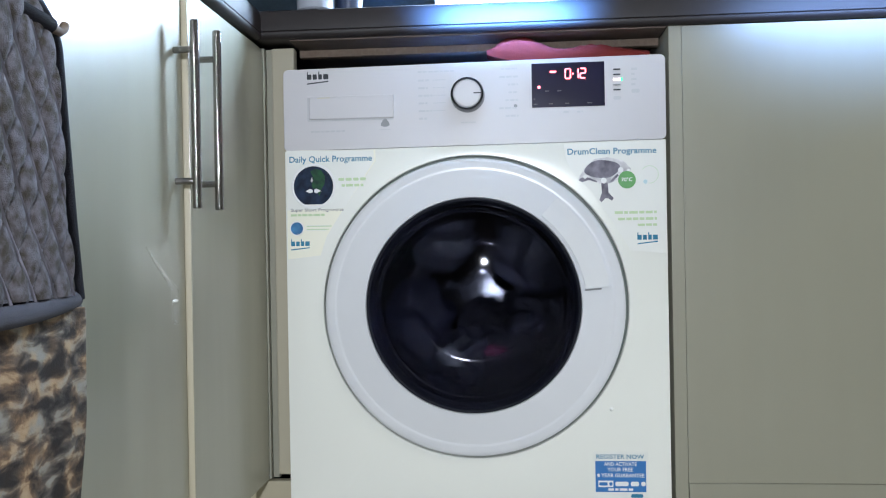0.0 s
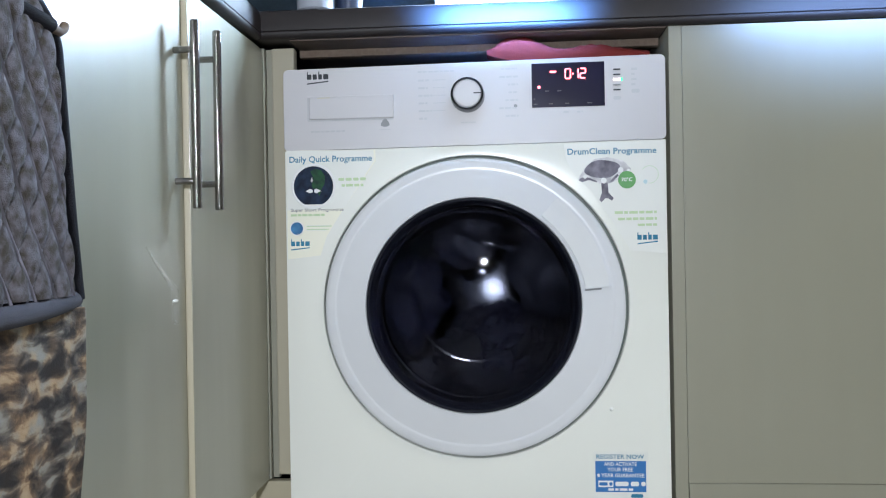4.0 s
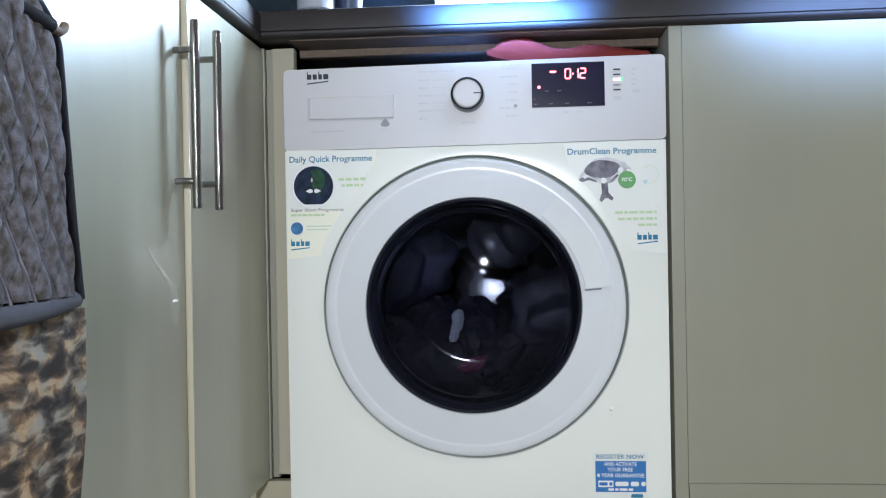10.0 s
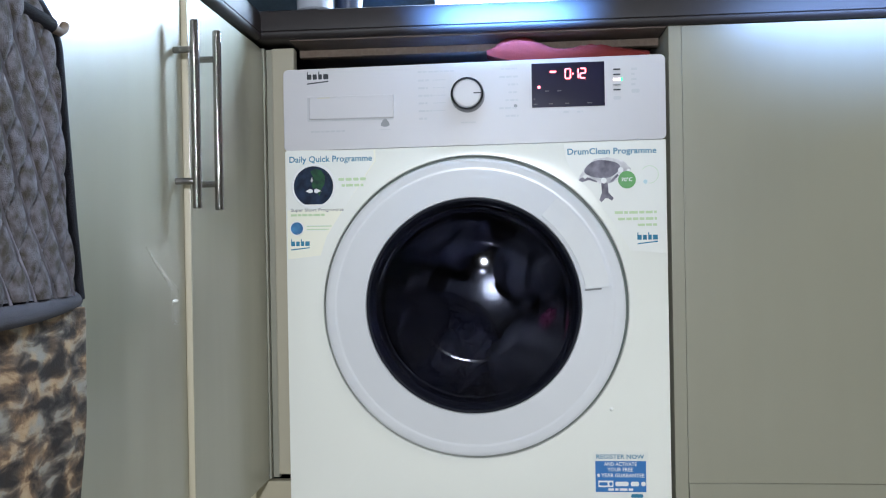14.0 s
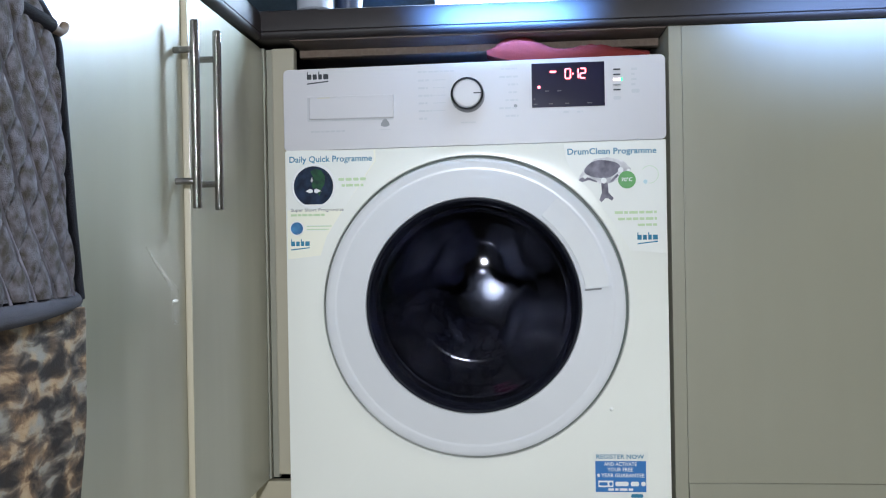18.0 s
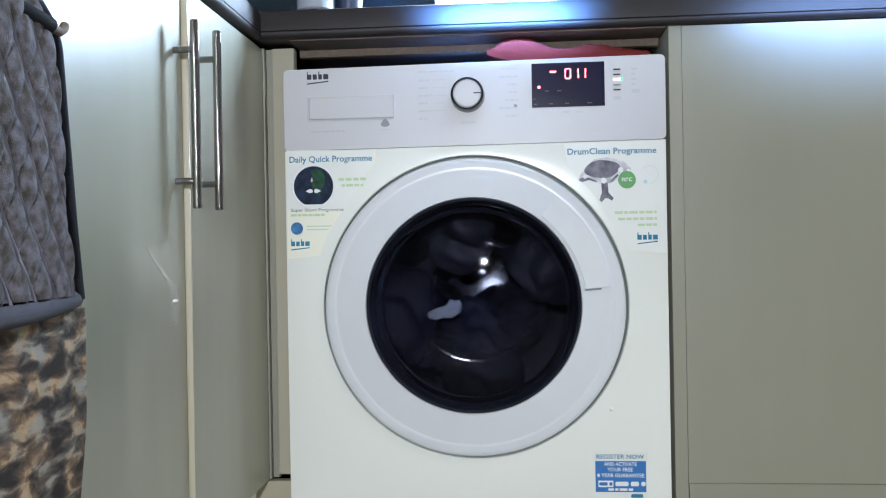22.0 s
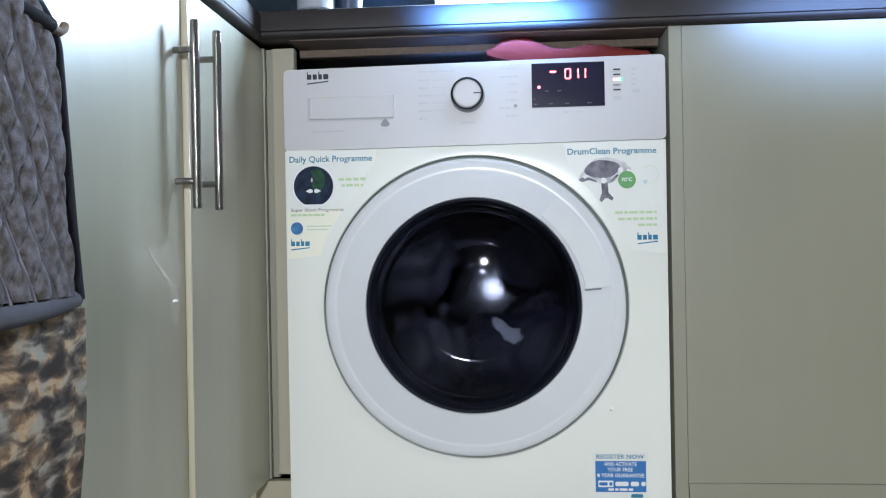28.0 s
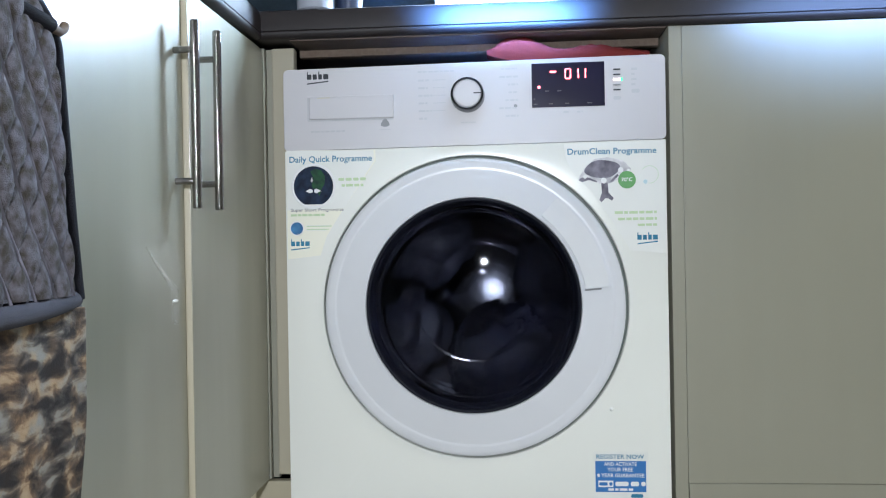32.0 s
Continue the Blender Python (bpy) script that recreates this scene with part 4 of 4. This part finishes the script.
bm = prism(bmesh.new(), [(-0.031, -0.010), (-0.027, -0.016), (-0.016, -0.017), (-0.004, -0.013), (0.010, -0.011), (0.021, -0.006), (0.025, 0.004), (0.026, 0.011), (0.020, 0.018), (0.011, 0.015),
                         (0.008, 0.017), (0.000, 0.009), (-0.012, 0.005), (-0.022, 0.000), (-0.030, -0.003)], -0.006, 0.006, FRONT, 0.004)
bmesh.ops.triangulate(bm, faces=bm.faces)
bmesh.ops.subdivide_edges(bm, edges=bm.edges, cuts=3, use_grid_fill=True)
for v in bm.verts:
    v.co += 0.0045 * Vector(noise.noise_vector(v.co * 70))
L6 = tagged(new("garment", finish(bm, "garment", M_PALE)), "small pale grey cloth among the dark laundry", "garment", "laundry in the drum")
L7 = garment("garment", (0.027, 0.012, 0.012), 41, M_MAGENTA, "small magenta cloth among the dark laundry", 1.2)

# ---- cloth on top of the machine ----
cl = bmesh.new()
NX, NY = 60, 14
HEM_S = (0.0, 0.03, 0.08, 0.13, 0.19, 0.26, 0.33, 0.39, 0.45, 0.51, 0.58, 0.65, 0.76, 0.90, 1.0)
HEM_Z = (0.017, 0.025, 0.036, 0.043, 0.0455, 0.042, 0.035, 0.0275, 0.0240, 0.0240, 0.0265, 0.0290, 0.0250, 0.0195, 0.014)
TUCK = 0.62                                      # the cloth bellies out over its foot
grid = []
for i in range(NX + 1):
    s = i / NX
    row = []
    top = float(np.interp(s, HEM_S, HEM_Z))
    for j in range(NY + 1):
        a = -TUCK + (math.pi + 2 * TUCK) * j / NY
        wob = 0.004 * noise.noise(Vector((s * 9, a * 1.5, 3))) + 0.002 * noise.noise(Vector((s * 30, a * 3, 5)))
        row.append(cl.verts.new((0.025 + 0.254 * s, 0.036 - 0.024 * math.cos(a) * (0.8 + 0.2 * math.sin(s * 7)), 0.8502 + 0.014 * max(0.0, 1 - s / 0.22) ** 1.4 * (1 - max(0.0, math.sin(a))) + (math.sin(a) + math.sin(TUCK)) / (1 + math.sin(TUCK)) * 0.95 * (top + wob * 1.1))))
    grid.append(row)
for i in range(NX):
    for j in range(NY):
        cl.faces.new((grid[i][j], grid[i + 1][j], grid[i + 1][j + 1], grid[i][j + 1]))
    cl.faces.new((grid[i][0], grid[i][NY], grid[i + 1][NY], grid[i + 1][0]))
cl.faces.new(grid[0])
cl.faces.new(grid[-1][::-1])
tagged(new("folded_cloth", finish(cl, "folded_cloth", M_CORAL)), "coral red cloth lying crumpled on the washing machine", "cloth")

# ---- things on the worktop ----
WT = 0.9405


def turned(profile, x, y, z, n=48):
    bm = bmesh.new()
    rows = []
    for r, h in profile:
        rows.append([bm.verts.new((x, y, z + h))] * n if r < 1e-6 else [bm.verts.new((x + r * math.cos(2 * math.pi * i / n), y + r * math.sin(2 * math.pi * i / n), z + h)) for i in range(n)])
    for a, b in zip(rows, rows[1:]):
        for i in range(n):
            vs = list(dict.fromkeys((a[i], a[(i + 1) % n], b[(i + 1) % n], b[i])))
            if len(vs) > 2:
                bm.faces.new(vs)
    return bm


cup = thing("canister", -0.249, 0.020, WT, "pale grey stoneware canister standing on the worktop", "canister")
part("body", turned([(0, 0), (0.027, 0), (0.0300, 0.003), (0.0300, 0.11), (0.027, 0.113), (0.027, 0.006), (0, 0.006)], -0.249, 0.020, WT), M_CUP, cup)
tub = thing("tub", -0.200, 0.050, WT, "small dark blue tub beside the canister", "tub")
part("body", turned([(0, 0), (0.018, 0), (0.021, 0.003), (0.023, 0.045), (0, 0.045)], -0.200, 0.050, WT), M_TUB, tub)
part("rim", turned([(0.0215, 0.003), (0.024, 0.004), (0.024, 0.008), (0.0218, 0.009)], -0.200, 0.050, WT), M_CUP, tub)


lamp1 = thing("work_light", 0.05, 0.27, WT, "white LED work light on a stand on the worktop, switched on", "lamp")
part("foot", box(bmesh.new(), -0.03, 0.13, 0.24, 0.34, WT + 0.0005, WT + 0.012, 0.002), M_PANEL, lamp1)
part("stem", tube(bmesh.new(), (0.05, 0.29, WT + 0.012), (0.05, 0.29, 1.12), 0.010, 16, 0.001), M_PANEL, lamp1)
part("housing", slab(-0.075, 0.175, 0.998, 1.250, 0.245, 0.285, 0.006, 0.003), M_PANEL, lamp1)
part("diffuser", slab(-0.070, 0.170, 1.001, 1.245, 0.238, 0.246, 0.004, 0.001), M_LAMP, lamp1, "glowing white diffuser")


def bloom_lamp(x, w):
    """Added lamp standing in for lens bloom: a post, an arm reaching forward, and a slim head that shines back at the
    edge.
    """
    ob = thing("bloom_lamp", x, 0.05, WT, "added slim lamp out of view, standing in for lens bloom on the worktop", "lamp", "clip lights")
    part("clamp", box(bmesh.new(), x - 0.025, x + 0.025, 0.04, 0.09, WT + 0.0005, WT + 0.014, 0.003), M_PANEL, ob)
    part("post", tube(bmesh.new(), (x, 0.065, WT + 0.014), (x, 0.065, 1.045), 0.008, 16, 0.001), M_PANEL, ob)
    part("arm", tube(bmesh.new(), (x, 0.075, 1.045), (x, -0.205, 1.020), 0.007, 16, 0.001), M_PANEL, ob)
    head = part("head", slab(x - w / 2, x + w / 2, 0.922, 1.022, -0.200, -0.180, 0.008, 0.004), M_PANEL, ob)
    part("diffuser", slab(x - w / 2 + 0.006, x + w / 2 - 0.006, 0.930, 0.984, -0.1797, -0.1740, 0.004, 0.001), M_LAMPD, head, "glowing white diffuser")


bloom_lamp(0.60, 0.32)
bloom_lamp(0.055, 0.21)

# ---- quilted oven glove hanging on the near cabinet door ----
glove = thing("oven_glove", -0.33, -0.70, 0.30, "quilted brown-grey oven glove with mottled lining, hanging on the cabinet door", "oven glove")


def far_edge(z):
    """How far the hanging cloth reaches along the door at a height."""
    pts = [(0.34, -0.630), (0.43, -0.619), (0.505, -0.612), (0.525, -0.616), (0.584, -0.6255), (0.679, -0.638), (0.735, -0.645), (0.752, -0.656), (0.763, -0.672), (0.770, -0.70)]
    for (a, p), (b, q) in zip(pts, pts[1:]):
        if z <= b:
            return p + (q - p) * max(0, (z - a)) / (b - a)
    return pts[-1][1]


def hanging(z0, z1, swell, quilt, inset=0.0, nz=120, ny=110, wave=0.0, flare=0.0):
    """Padded cloth with a rounded rim, lying against the door; its face looks to +x."""
    bm = bmesh.new()
    rows = []
    y_back = -0.86
    for i in range(nz + 1):
        z = z0 + (z1 - z0) * i / nz
        e = far_edge(z) - inset + flare * (z1 - z) / (z1 - z0)
        row = []
        for j in range(ny + 1):
            s = j / ny
            y = y_back + (e - y_back) * s
            rim = min(1.0, (e - y) / 0.010)
            x = X_NEAR + 0.004 + swell * (1 - (1 - rim) ** 2) ** 0.5
            if quilt:
                u, v = y / 0.031 + z / 0.056, y / 0.031 - z / 0.056
                d = abs(math.sin(math.pi * u)) ** 0.55 * abs(math.sin(math.pi * v)) ** 0.3
                x += 0.0055 * d * min(1, (e - y) / 0.006) - 0.002
            x += 0.0035 * noise.noise(Vector((y * 14, z * 11, 2.0))) + wave * noise.noise(Vector((y * 24, z * 7, 7.0)))
            row.append(bm.verts.new((x, y, z)))
        row.append(bm.verts.new((X_NEAR + 0.002, e + 0.0005, z)))
        rows.append(row)
    for a, b in zip(rows, rows[1:]):
        for j in range(ny + 1):
            bm.faces.new((a[j], a[j + 1], b[j + 1], b[j]))
    back = [[bm.verts.new((X_NEAR + 0.0015, r[0].co.y, r[0].co.z)), r[-1]] for r in (rows[0], rows[-1])]
    bm.faces.new([back[0][0]] + rows[0])
    bm.faces.new(([back[1][0]] + rows[-1])[::-1])
    return bm


part("quilted_pad", hanging(0.524, 0.769, 0.026, True, 0.006), M_QUILT, glove, "quilted dark brown pad", )
part("lining", hanging(0.325, 0.512, 0.020, False, -0.026, 80, 80, 0.004), M_CAMO, glove, "mottled brown, cream and grey cloth")


def seam_x(y, z):
    e = far_edge(z) - 0.006
    rim = max(0.0, min(1.0, (e - y) / 0.010))
    return X_NEAR + 0.004 + 0.026 * (1 - (1 - rim) ** 2) ** 0.5 - 0.002 + 0.0035 * noise.noise(Vector((y * 14, z * 11, 2.0)))


def cord(points, r, n=10):
    bm = bmesh.new()
    rows = []
    for i, p in enumerate(points):
        a, b = Vector(points[max(i - 1, 0)]), Vector(points[min(i + 1, len(points) - 1)])
        q = (b - a).to_track_quat("Z", "Y").to_matrix()
        rows.append([bm.verts.new(Vector(p) + q @ Vector((r * math.cos(2 * math.pi * k / n), r * math.sin(2 * math.pi * k / n), 0))) for k in range(n)])
    for a, b in zip(rows, rows[1:]):
        for k in range(n):
            bm.faces.new((a[k], a[(k + 1) % n], b[(k + 1) % n], b[k]))
    bm.faces.new(rows[0][::-1])
    bm.faces.new(rows[-1])
    return bm


part("edge_binding", cord([(-0.3235, far_edge(z) - 0.001, z) for z in [0.520 + 0.0062 * i for i in range(41)]], 0.0072), M_BIND2, glove, "black bound edge")
part("hem_band", cord([(-0.316 - 0.010 * (i / 30) ** 3, -0.86 + (0.243 * i / 30), 0.5125 + 0.0085 * (i / 30) ** 4) for i in range(31)], 0.0088, 14), M_BIND, glove, "slate grey rolled hem")
# real tab, thickened in black to paint the shaded dent around it
part("hanging_tab", cord([(-0.326, -0.722, 0.752), (-0.320, -0.700, 0.752), (-0.317, -0.680, 0.7495), (-0.316, -0.664, 0.7475)], 0.0066), M_BIND2, glove, "stitched hanging tab, thick and black for the shaded dent around it")
part("tab_tip", cord([(-0.3165, -0.6640, 0.7470), (-0.316, -0.6500, 0.7455), (-0.316, -0.6430, 0.7500), (-0.316, -0.6405, 0.7540)], 0.0040), M_CHIP, glove, "frayed beige tip of the tab")

sb = bmesh.new()
for fam in (1, -1):
    for k in range(-60, 60):
        run = []
        for i in range(61):
            z = 0.522 + 0.242 * i / 60
            y = (k - fam * z / 0.056) * 0.031
            if -0.855 < y < far_edge(z) - 0.010:
                run.append((seam_x(y, z) + 0.0008, y, z))
        if len(run) > 2:
            one = cord(run, 0.0021 if fam == 1 else 0.0008, 5)
            me = bpy.data.meshes.new("seam")
            one.to_mesh(me)
            one.free()
            sb.from_mesh(me)
            bpy.data.meshes.remove(me)
tagged(part("stitching", sb, M_STITCH, glove, "pale slate quilting seams"), kind="stuff")
part("back_layer", hanging(0.505, 0.680, 0.012, False, -0.008, 60, 60, 0.002, 0.026), M_BACKING, glove, "slate grey back layer")
part("lining_binding", cord([(-0.3395, far_edge(z) + 0.0255, z) for z in [0.325 + 0.0062 * i for i in range(31)]], 0.0042), M_BIND2, glove, "dark bound edge of the lining")
# black strip paints the shadow between the quilted pad and its hem
part("hem_shadow_strip", hanging(0.5145, 0.530, 0.0245, False, 0.004, 8, 60), M_BIND2, glove, "black strip standing for the shadow above the hem")

# ---- what moves ----
STOPS = ((0.0, 6.9), (12.2, 22.2), (27.2, 32.0))     # stretches in which the drum turns
WAYS = (1, -1, 1)                                      # anticlockwise, then back, then anticlockwise again
RATE = 265.0


def drum_turn(t):
    """Degrees turned since the start, with soft starts and stops."""
    total = 0.0
    for (a, b), way in zip(STOPS, WAYS):
        if t > a:
            s = min(t, b) - a
            ramp = 0.6
            if a > 0 and s < ramp:
                s = s * s / (2 * ramp)
            elif a > 0:
                s -= ramp / 2
            if b < 32 and t > b - ramp:
                s -= (min(t, b) - (b - ramp)) ** 2 / (2 * ramp)
            total += way * RATE * s
    return total


def busy(t):
    """0 while the laundry lies still, 1 while it tumbles."""
    k = 0.0
    for a, b in STOPS:
        up = 1.0 if a == 0 else min(1, max(0, (t - a) / 0.7))
        down = 1.0 if b == 32 else min(1, max(0, (b - t) / 0.5))
        k = max(k, min(up, down))
    return k * k * (3 - 2 * k)


def tumble(t, lag, reach, way, carry):
    """Carried up the wall by the drum, then dropped back: x and z about the axis, and the lump's own roll."""
    u = (t / 1.25 + lag) % 1.0
    if u < 0.62:
        a = radians(-95 + way * (u / 0.62) * carry)
        x, z = reach * math.cos(a), reach * math.sin(a)
    else:
        a = radians(-95 + way * carry)
        v = (u - 0.62) / 0.38
        x0, z0 = reach * math.cos(a), reach * math.sin(a)
        x1, z1 = reach * math.cos(radians(-95)), reach * math.sin(radians(-95))
        x, z = x0 + (x1 - x0) * v, z0 + (z1 - z0) * v * v
    return x, z


def motions():
    times = [i / 10 for i in range(321)]
    walk(drum, [(t, pose(CX, DRUM_Y, CZ, DRUM_TILT) @ pose(0, 0, 0, 0, -drum_turn(t), 0)) for t in times])
    # each lump: depth, lag, reach, resting places about the axis in the two pauses, with its lean there
    lumps = ((L1, 0.215, 0.00, 0.120, (-0.055, -0.105, 20), (0.050, -0.105, -30)),
             (L2, 0.230, 0.23, 0.125, (0.070, -0.100, -15), (-0.070, -0.100, 40)),
             (L3, 0.275, 0.47, 0.120, (0.010, -0.085, 60), (0.005, -0.080, 10)),
             (L4, 0.265, 0.70, 0.125, (-0.120, -0.020, 80), (0.125, -0.010, 60)),
             (L5, 0.255, 0.85, 0.120, (0.125, -0.010, -60), (-0.110, -0.035, -50)))
    for ob, depth, lag, reach, one, two in lumps:
        rows = []
        for t in times:
            k = busy(t)
            way = 1 if t < 9 or t > 24 else -1
            x, z = tumble(t, lag, reach, way, 40 if ob is L3 else 60)
            if ob is L3:                                   # now and then it is thrown right across the glass
                w = max(math.exp(-((t - c) / 0.17) ** 2) for c in (1.5, 4.4, 13.35, 15.6, 16.5, 18.5, 21.75, 29.0))
                x, z = x * (1 - w) + 0.025 * w, z * (1 - w) + 0.005 * w
            r = one if t < 14.5 else two
            if t > 30:
                r = two
            x, z = r[0] * (1 - k) + x * k, r[1] * (1 - k) + z * k
            roll = r[2] + 0.55 * drum_turn(t)
            rows.append((t, pose(CX + x, depth, CZ + z, 0, -roll, 0)))
        walk(ob, rows)
    # the pieces pressed to the wall go round with the drum
    for ob, depth, start, reach in ((L8, 0.185, 40, 0.140), (L10, 0.190, 118, 0.142), (L9, 0.180, 205, 0.140), (L11, 0.185, 290, 0.142)):
        rows = []
        for t in times:
            a = start + drum_turn(t)
            sag = reach - 0.012 * math.sin(radians(2.3 * a))
            rows.append((t, pose(CX + sag * math.cos(radians(a)), depth, CZ + sag * math.sin(radians(a)), 0, -a, 0)))
        walk(ob, rows)
    walk(L6, [(t, pose(x, y, z, 0, 27 - lean, 72 if t < 16 else 0)) for t, x, y, z, lean in [(0, -0.0452, 0.114, 0.3722, -20), (0.1, 0.0199, 0.118, 0.3519, -30), (0.2, -0.0676, 0.34, 0.2781, 0), (0.3, -0.0453, 0.114, 0.4773, 20), (0.4, -0.0463, 0.114, 0.4725, 15), (0.5, 0.017, 0.116, 0.4023, -30), (0.6, -0.0676, 0.34, 0.2781, 0), (6.12, -0.0676, 0.34, 0.2781, 0), (6.3, -0.068, 0.116, 0.461, 30), (6.5, -0.0342, 0.113, 0.4416, 40), (6.7, -0.0383, 0.113, 0.432, 50), (6.9, -0.0394, 0.113, 0.4243, 58), (7.1, -0.0364, 0.113, 0.4262, 58), (12.15, -0.0364, 0.113, 0.4262, 58), (12.3, -0.0543, 0.116, 0.4126, 40), (12.5, -0.0831, 0.22, 0.3918, 20), (12.7, -0.0676, 0.34, 0.2781, 0), (17, -0.0676, 0.34, 0.2781, 0), (17.2, 0.132, 0.118, 0.4729, 20), (17.4, 0.1158, 0.116, 0.4799, 20), (17.6, 0.0613, 0.114, 0.474, 30), (17.8, -0.0513, 0.2, 0.3528, 60), (18, -0.0676, 0.34, 0.2781, 0), (18.6, -0.0676, 0.34, 0.2781, 0), (18.7, 0.125, 0.13, 0.4771, 20), (18.8, 0.0929, 0.114, 0.4774, 20), (18.9, 0.0488, 0.113, 0.4685, 20), (19, 0.0255, 0.113, 0.4476, 30), (19.1, -0.025, 0.114, 0.4183, 45), (19.2, -0.0548, 0.118, 0.3911, 50), (19.35, -0.0676, 0.34, 0.2781, 0), (20.3, -0.0676, 0.34, 0.2781, 0), (20.5, 0.1162, 0.12, 0.4941, 25), (20.6, 0.1022, 0.118, 0.5154, 30), (20.7, 0.0433, 0.114, 0.4829, 45), (20.8, 0.0048, 0.114, 0.4209, 75), (20.95, -0.0676, 0.34, 0.2781, 0), (21.7, -0.0676, 0.34, 0.2781, 0), (21.9, 0.0168, 0.118, 0.5081, 45), (21.95, -0.0586, 0.118, 0.4511, 25), (22.1, -0.0436, 0.113, 0.4552, 28), (22.3, -0.0627, 0.112, 0.4651, 27), (27.2, -0.0627, 0.112, 0.4651, 27), (27.5, -0.021, 0.112, 0.4771, 5), (27.7, 0.0207, 0.112, 0.4449, -22), (27.9, 0.0433, 0.112, 0.4245, -30), (28.2, 0.0581, 0.112, 0.3985, -32), (28.5, 0.0714, 0.113, 0.3916, -30), (28.65, 0.0876, 0.125, 0.3756, -40), (28.9, -0.0676, 0.34, 0.2781, 0), (32, -0.0676, 0.34, 0.2781, 0)]])
    walk(L7, [(t, pose(x, y, z, 0, -lean, 0)) for t, x, y, z, lean in [(0, 0.0233, 0.16, 0.3756, 0), (0.4, -0.0527, 0.22, 0.3501, 30), (1.1, -0.1072, 0.13, 0.529, 50), (1.2, -0.1017, 0.125, 0.5339, 40), (1.3, -0.0193, 0.122, 0.4407, -20), (1.4, 0.0093, 0.118, 0.406, -40), (1.6, -0.0113, 0.22, 0.3498, -20), (2.3, -0.1523, 0.118, 0.3938, 20), (2.5, -0.1372, 0.116, 0.3988, 10), (2.8, -0.0615, 0.2, 0.3529, 0), (5.3, -0.0267, 0.13, 0.3719, 10), (5.5, -0.0452, 0.114, 0.3722, 5), (5.8, -0.0842, 0.125, 0.3739, 10), (5.9, -0.118, 0.14, 0.43, 20), (6.0, -0.126, 0.145, 0.464, 30), (6.1, -0.1205, 0.125, 0.41, 30), (6.3, -0.0663, 0.112, 0.3687, 10), (6.6, -0.0355, 0.112, 0.3627, 0), (6.9, -0.0087, 0.116, 0.3587, 20), (7.1, -0.0087, 0.116, 0.3587, 25), (12.2, -0.0087, 0.116, 0.3587, 25), (12.4, 0.0086, 0.114, 0.3583, 40), (12.8, 0.0567, 0.115, 0.3732, 50), (13.2, 0.0992, 0.118, 0.3917, 45), (13.4, 0.1185, 0.12, 0.4009, 60), (13.6, 0.1125, 0.2, 0.4327, 60), (14.4, 0.1282, 0.13, 0.3804, 40), (14.6, 0.0491, 0.34, 0.2754, 0), (18.9, 0.0491, 0.34, 0.2754, 0), (19.1, 0.1387, 0.22, 0.4308, 0), (19.2, 0.1152, 0.12, 0.4336, 0), (19.3, 0.1046, 0.116, 0.434, -5), (19.4, 0.0921, 0.114, 0.4344, 0), (19.5, 0.0548, 0.114, 0.4261, 20), (19.6, 0.0389, 0.114, 0.3956, 75), (19.7, 0.0207, 0.114, 0.3928, 85), (19.8, -0.0038, 0.13, 0.3474, 20), (19.95, 0.0491, 0.34, 0.2754, 0), (20.6, 0.0491, 0.34, 0.2754, 0), (20.8, 0.1543, 0.22, 0.4511, 0), (20.9, 0.1279, 0.12, 0.4517, 5), (21, 0.0479, 0.114, 0.4176, 25), (21.1, 0.0034, 0.113, 0.3912, 70), (21.3, 0.0042, 0.113, 0.3825, 72), (21.4, 0.0262, 0.113, 0.3785, 90), (21.5, 0.0348, 0.113, 0.3784, 105), (21.6, 0.0508, 0.116, 0.3635, 120), (21.75, 0.0605, 0.2, 0.3419, 120), (21.9, 0.0504, 0.2, 0.3419, 30), (22.1, 0.0491, 0.34, 0.2754, 0), (29.2, 0.0491, 0.34, 0.2754, 0), (29.4, -0.0256, 0.122, 0.4117, 20), (29.5, -0.0138, 0.118, 0.41, 10), (29.8, 0.0106, 0.2, 0.3931, 0), (30.9, -0.1200, 0.122, 0.4729, 60), (31, -0.1121, 0.12, 0.4662, 50), (31.2, -0.0738, 0.118, 0.4125, 30), (31.5, -0.0513, 0.2, 0.3528, 0), (32, -0.0122, 0.24, 0.3471, 0)]])
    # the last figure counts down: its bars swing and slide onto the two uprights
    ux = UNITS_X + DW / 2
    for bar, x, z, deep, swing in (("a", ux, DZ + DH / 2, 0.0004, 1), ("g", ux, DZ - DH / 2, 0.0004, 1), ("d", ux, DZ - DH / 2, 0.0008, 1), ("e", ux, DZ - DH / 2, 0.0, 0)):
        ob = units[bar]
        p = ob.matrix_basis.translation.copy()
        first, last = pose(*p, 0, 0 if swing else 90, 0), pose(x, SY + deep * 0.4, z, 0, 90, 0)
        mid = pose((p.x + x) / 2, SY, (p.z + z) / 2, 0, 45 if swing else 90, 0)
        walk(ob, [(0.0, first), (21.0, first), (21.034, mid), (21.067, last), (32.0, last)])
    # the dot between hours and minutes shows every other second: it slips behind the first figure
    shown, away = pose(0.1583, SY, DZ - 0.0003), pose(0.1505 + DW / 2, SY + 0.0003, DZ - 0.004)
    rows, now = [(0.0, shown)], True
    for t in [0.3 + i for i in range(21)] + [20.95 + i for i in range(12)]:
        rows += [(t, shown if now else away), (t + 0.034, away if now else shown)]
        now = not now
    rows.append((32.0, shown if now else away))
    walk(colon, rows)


motions()
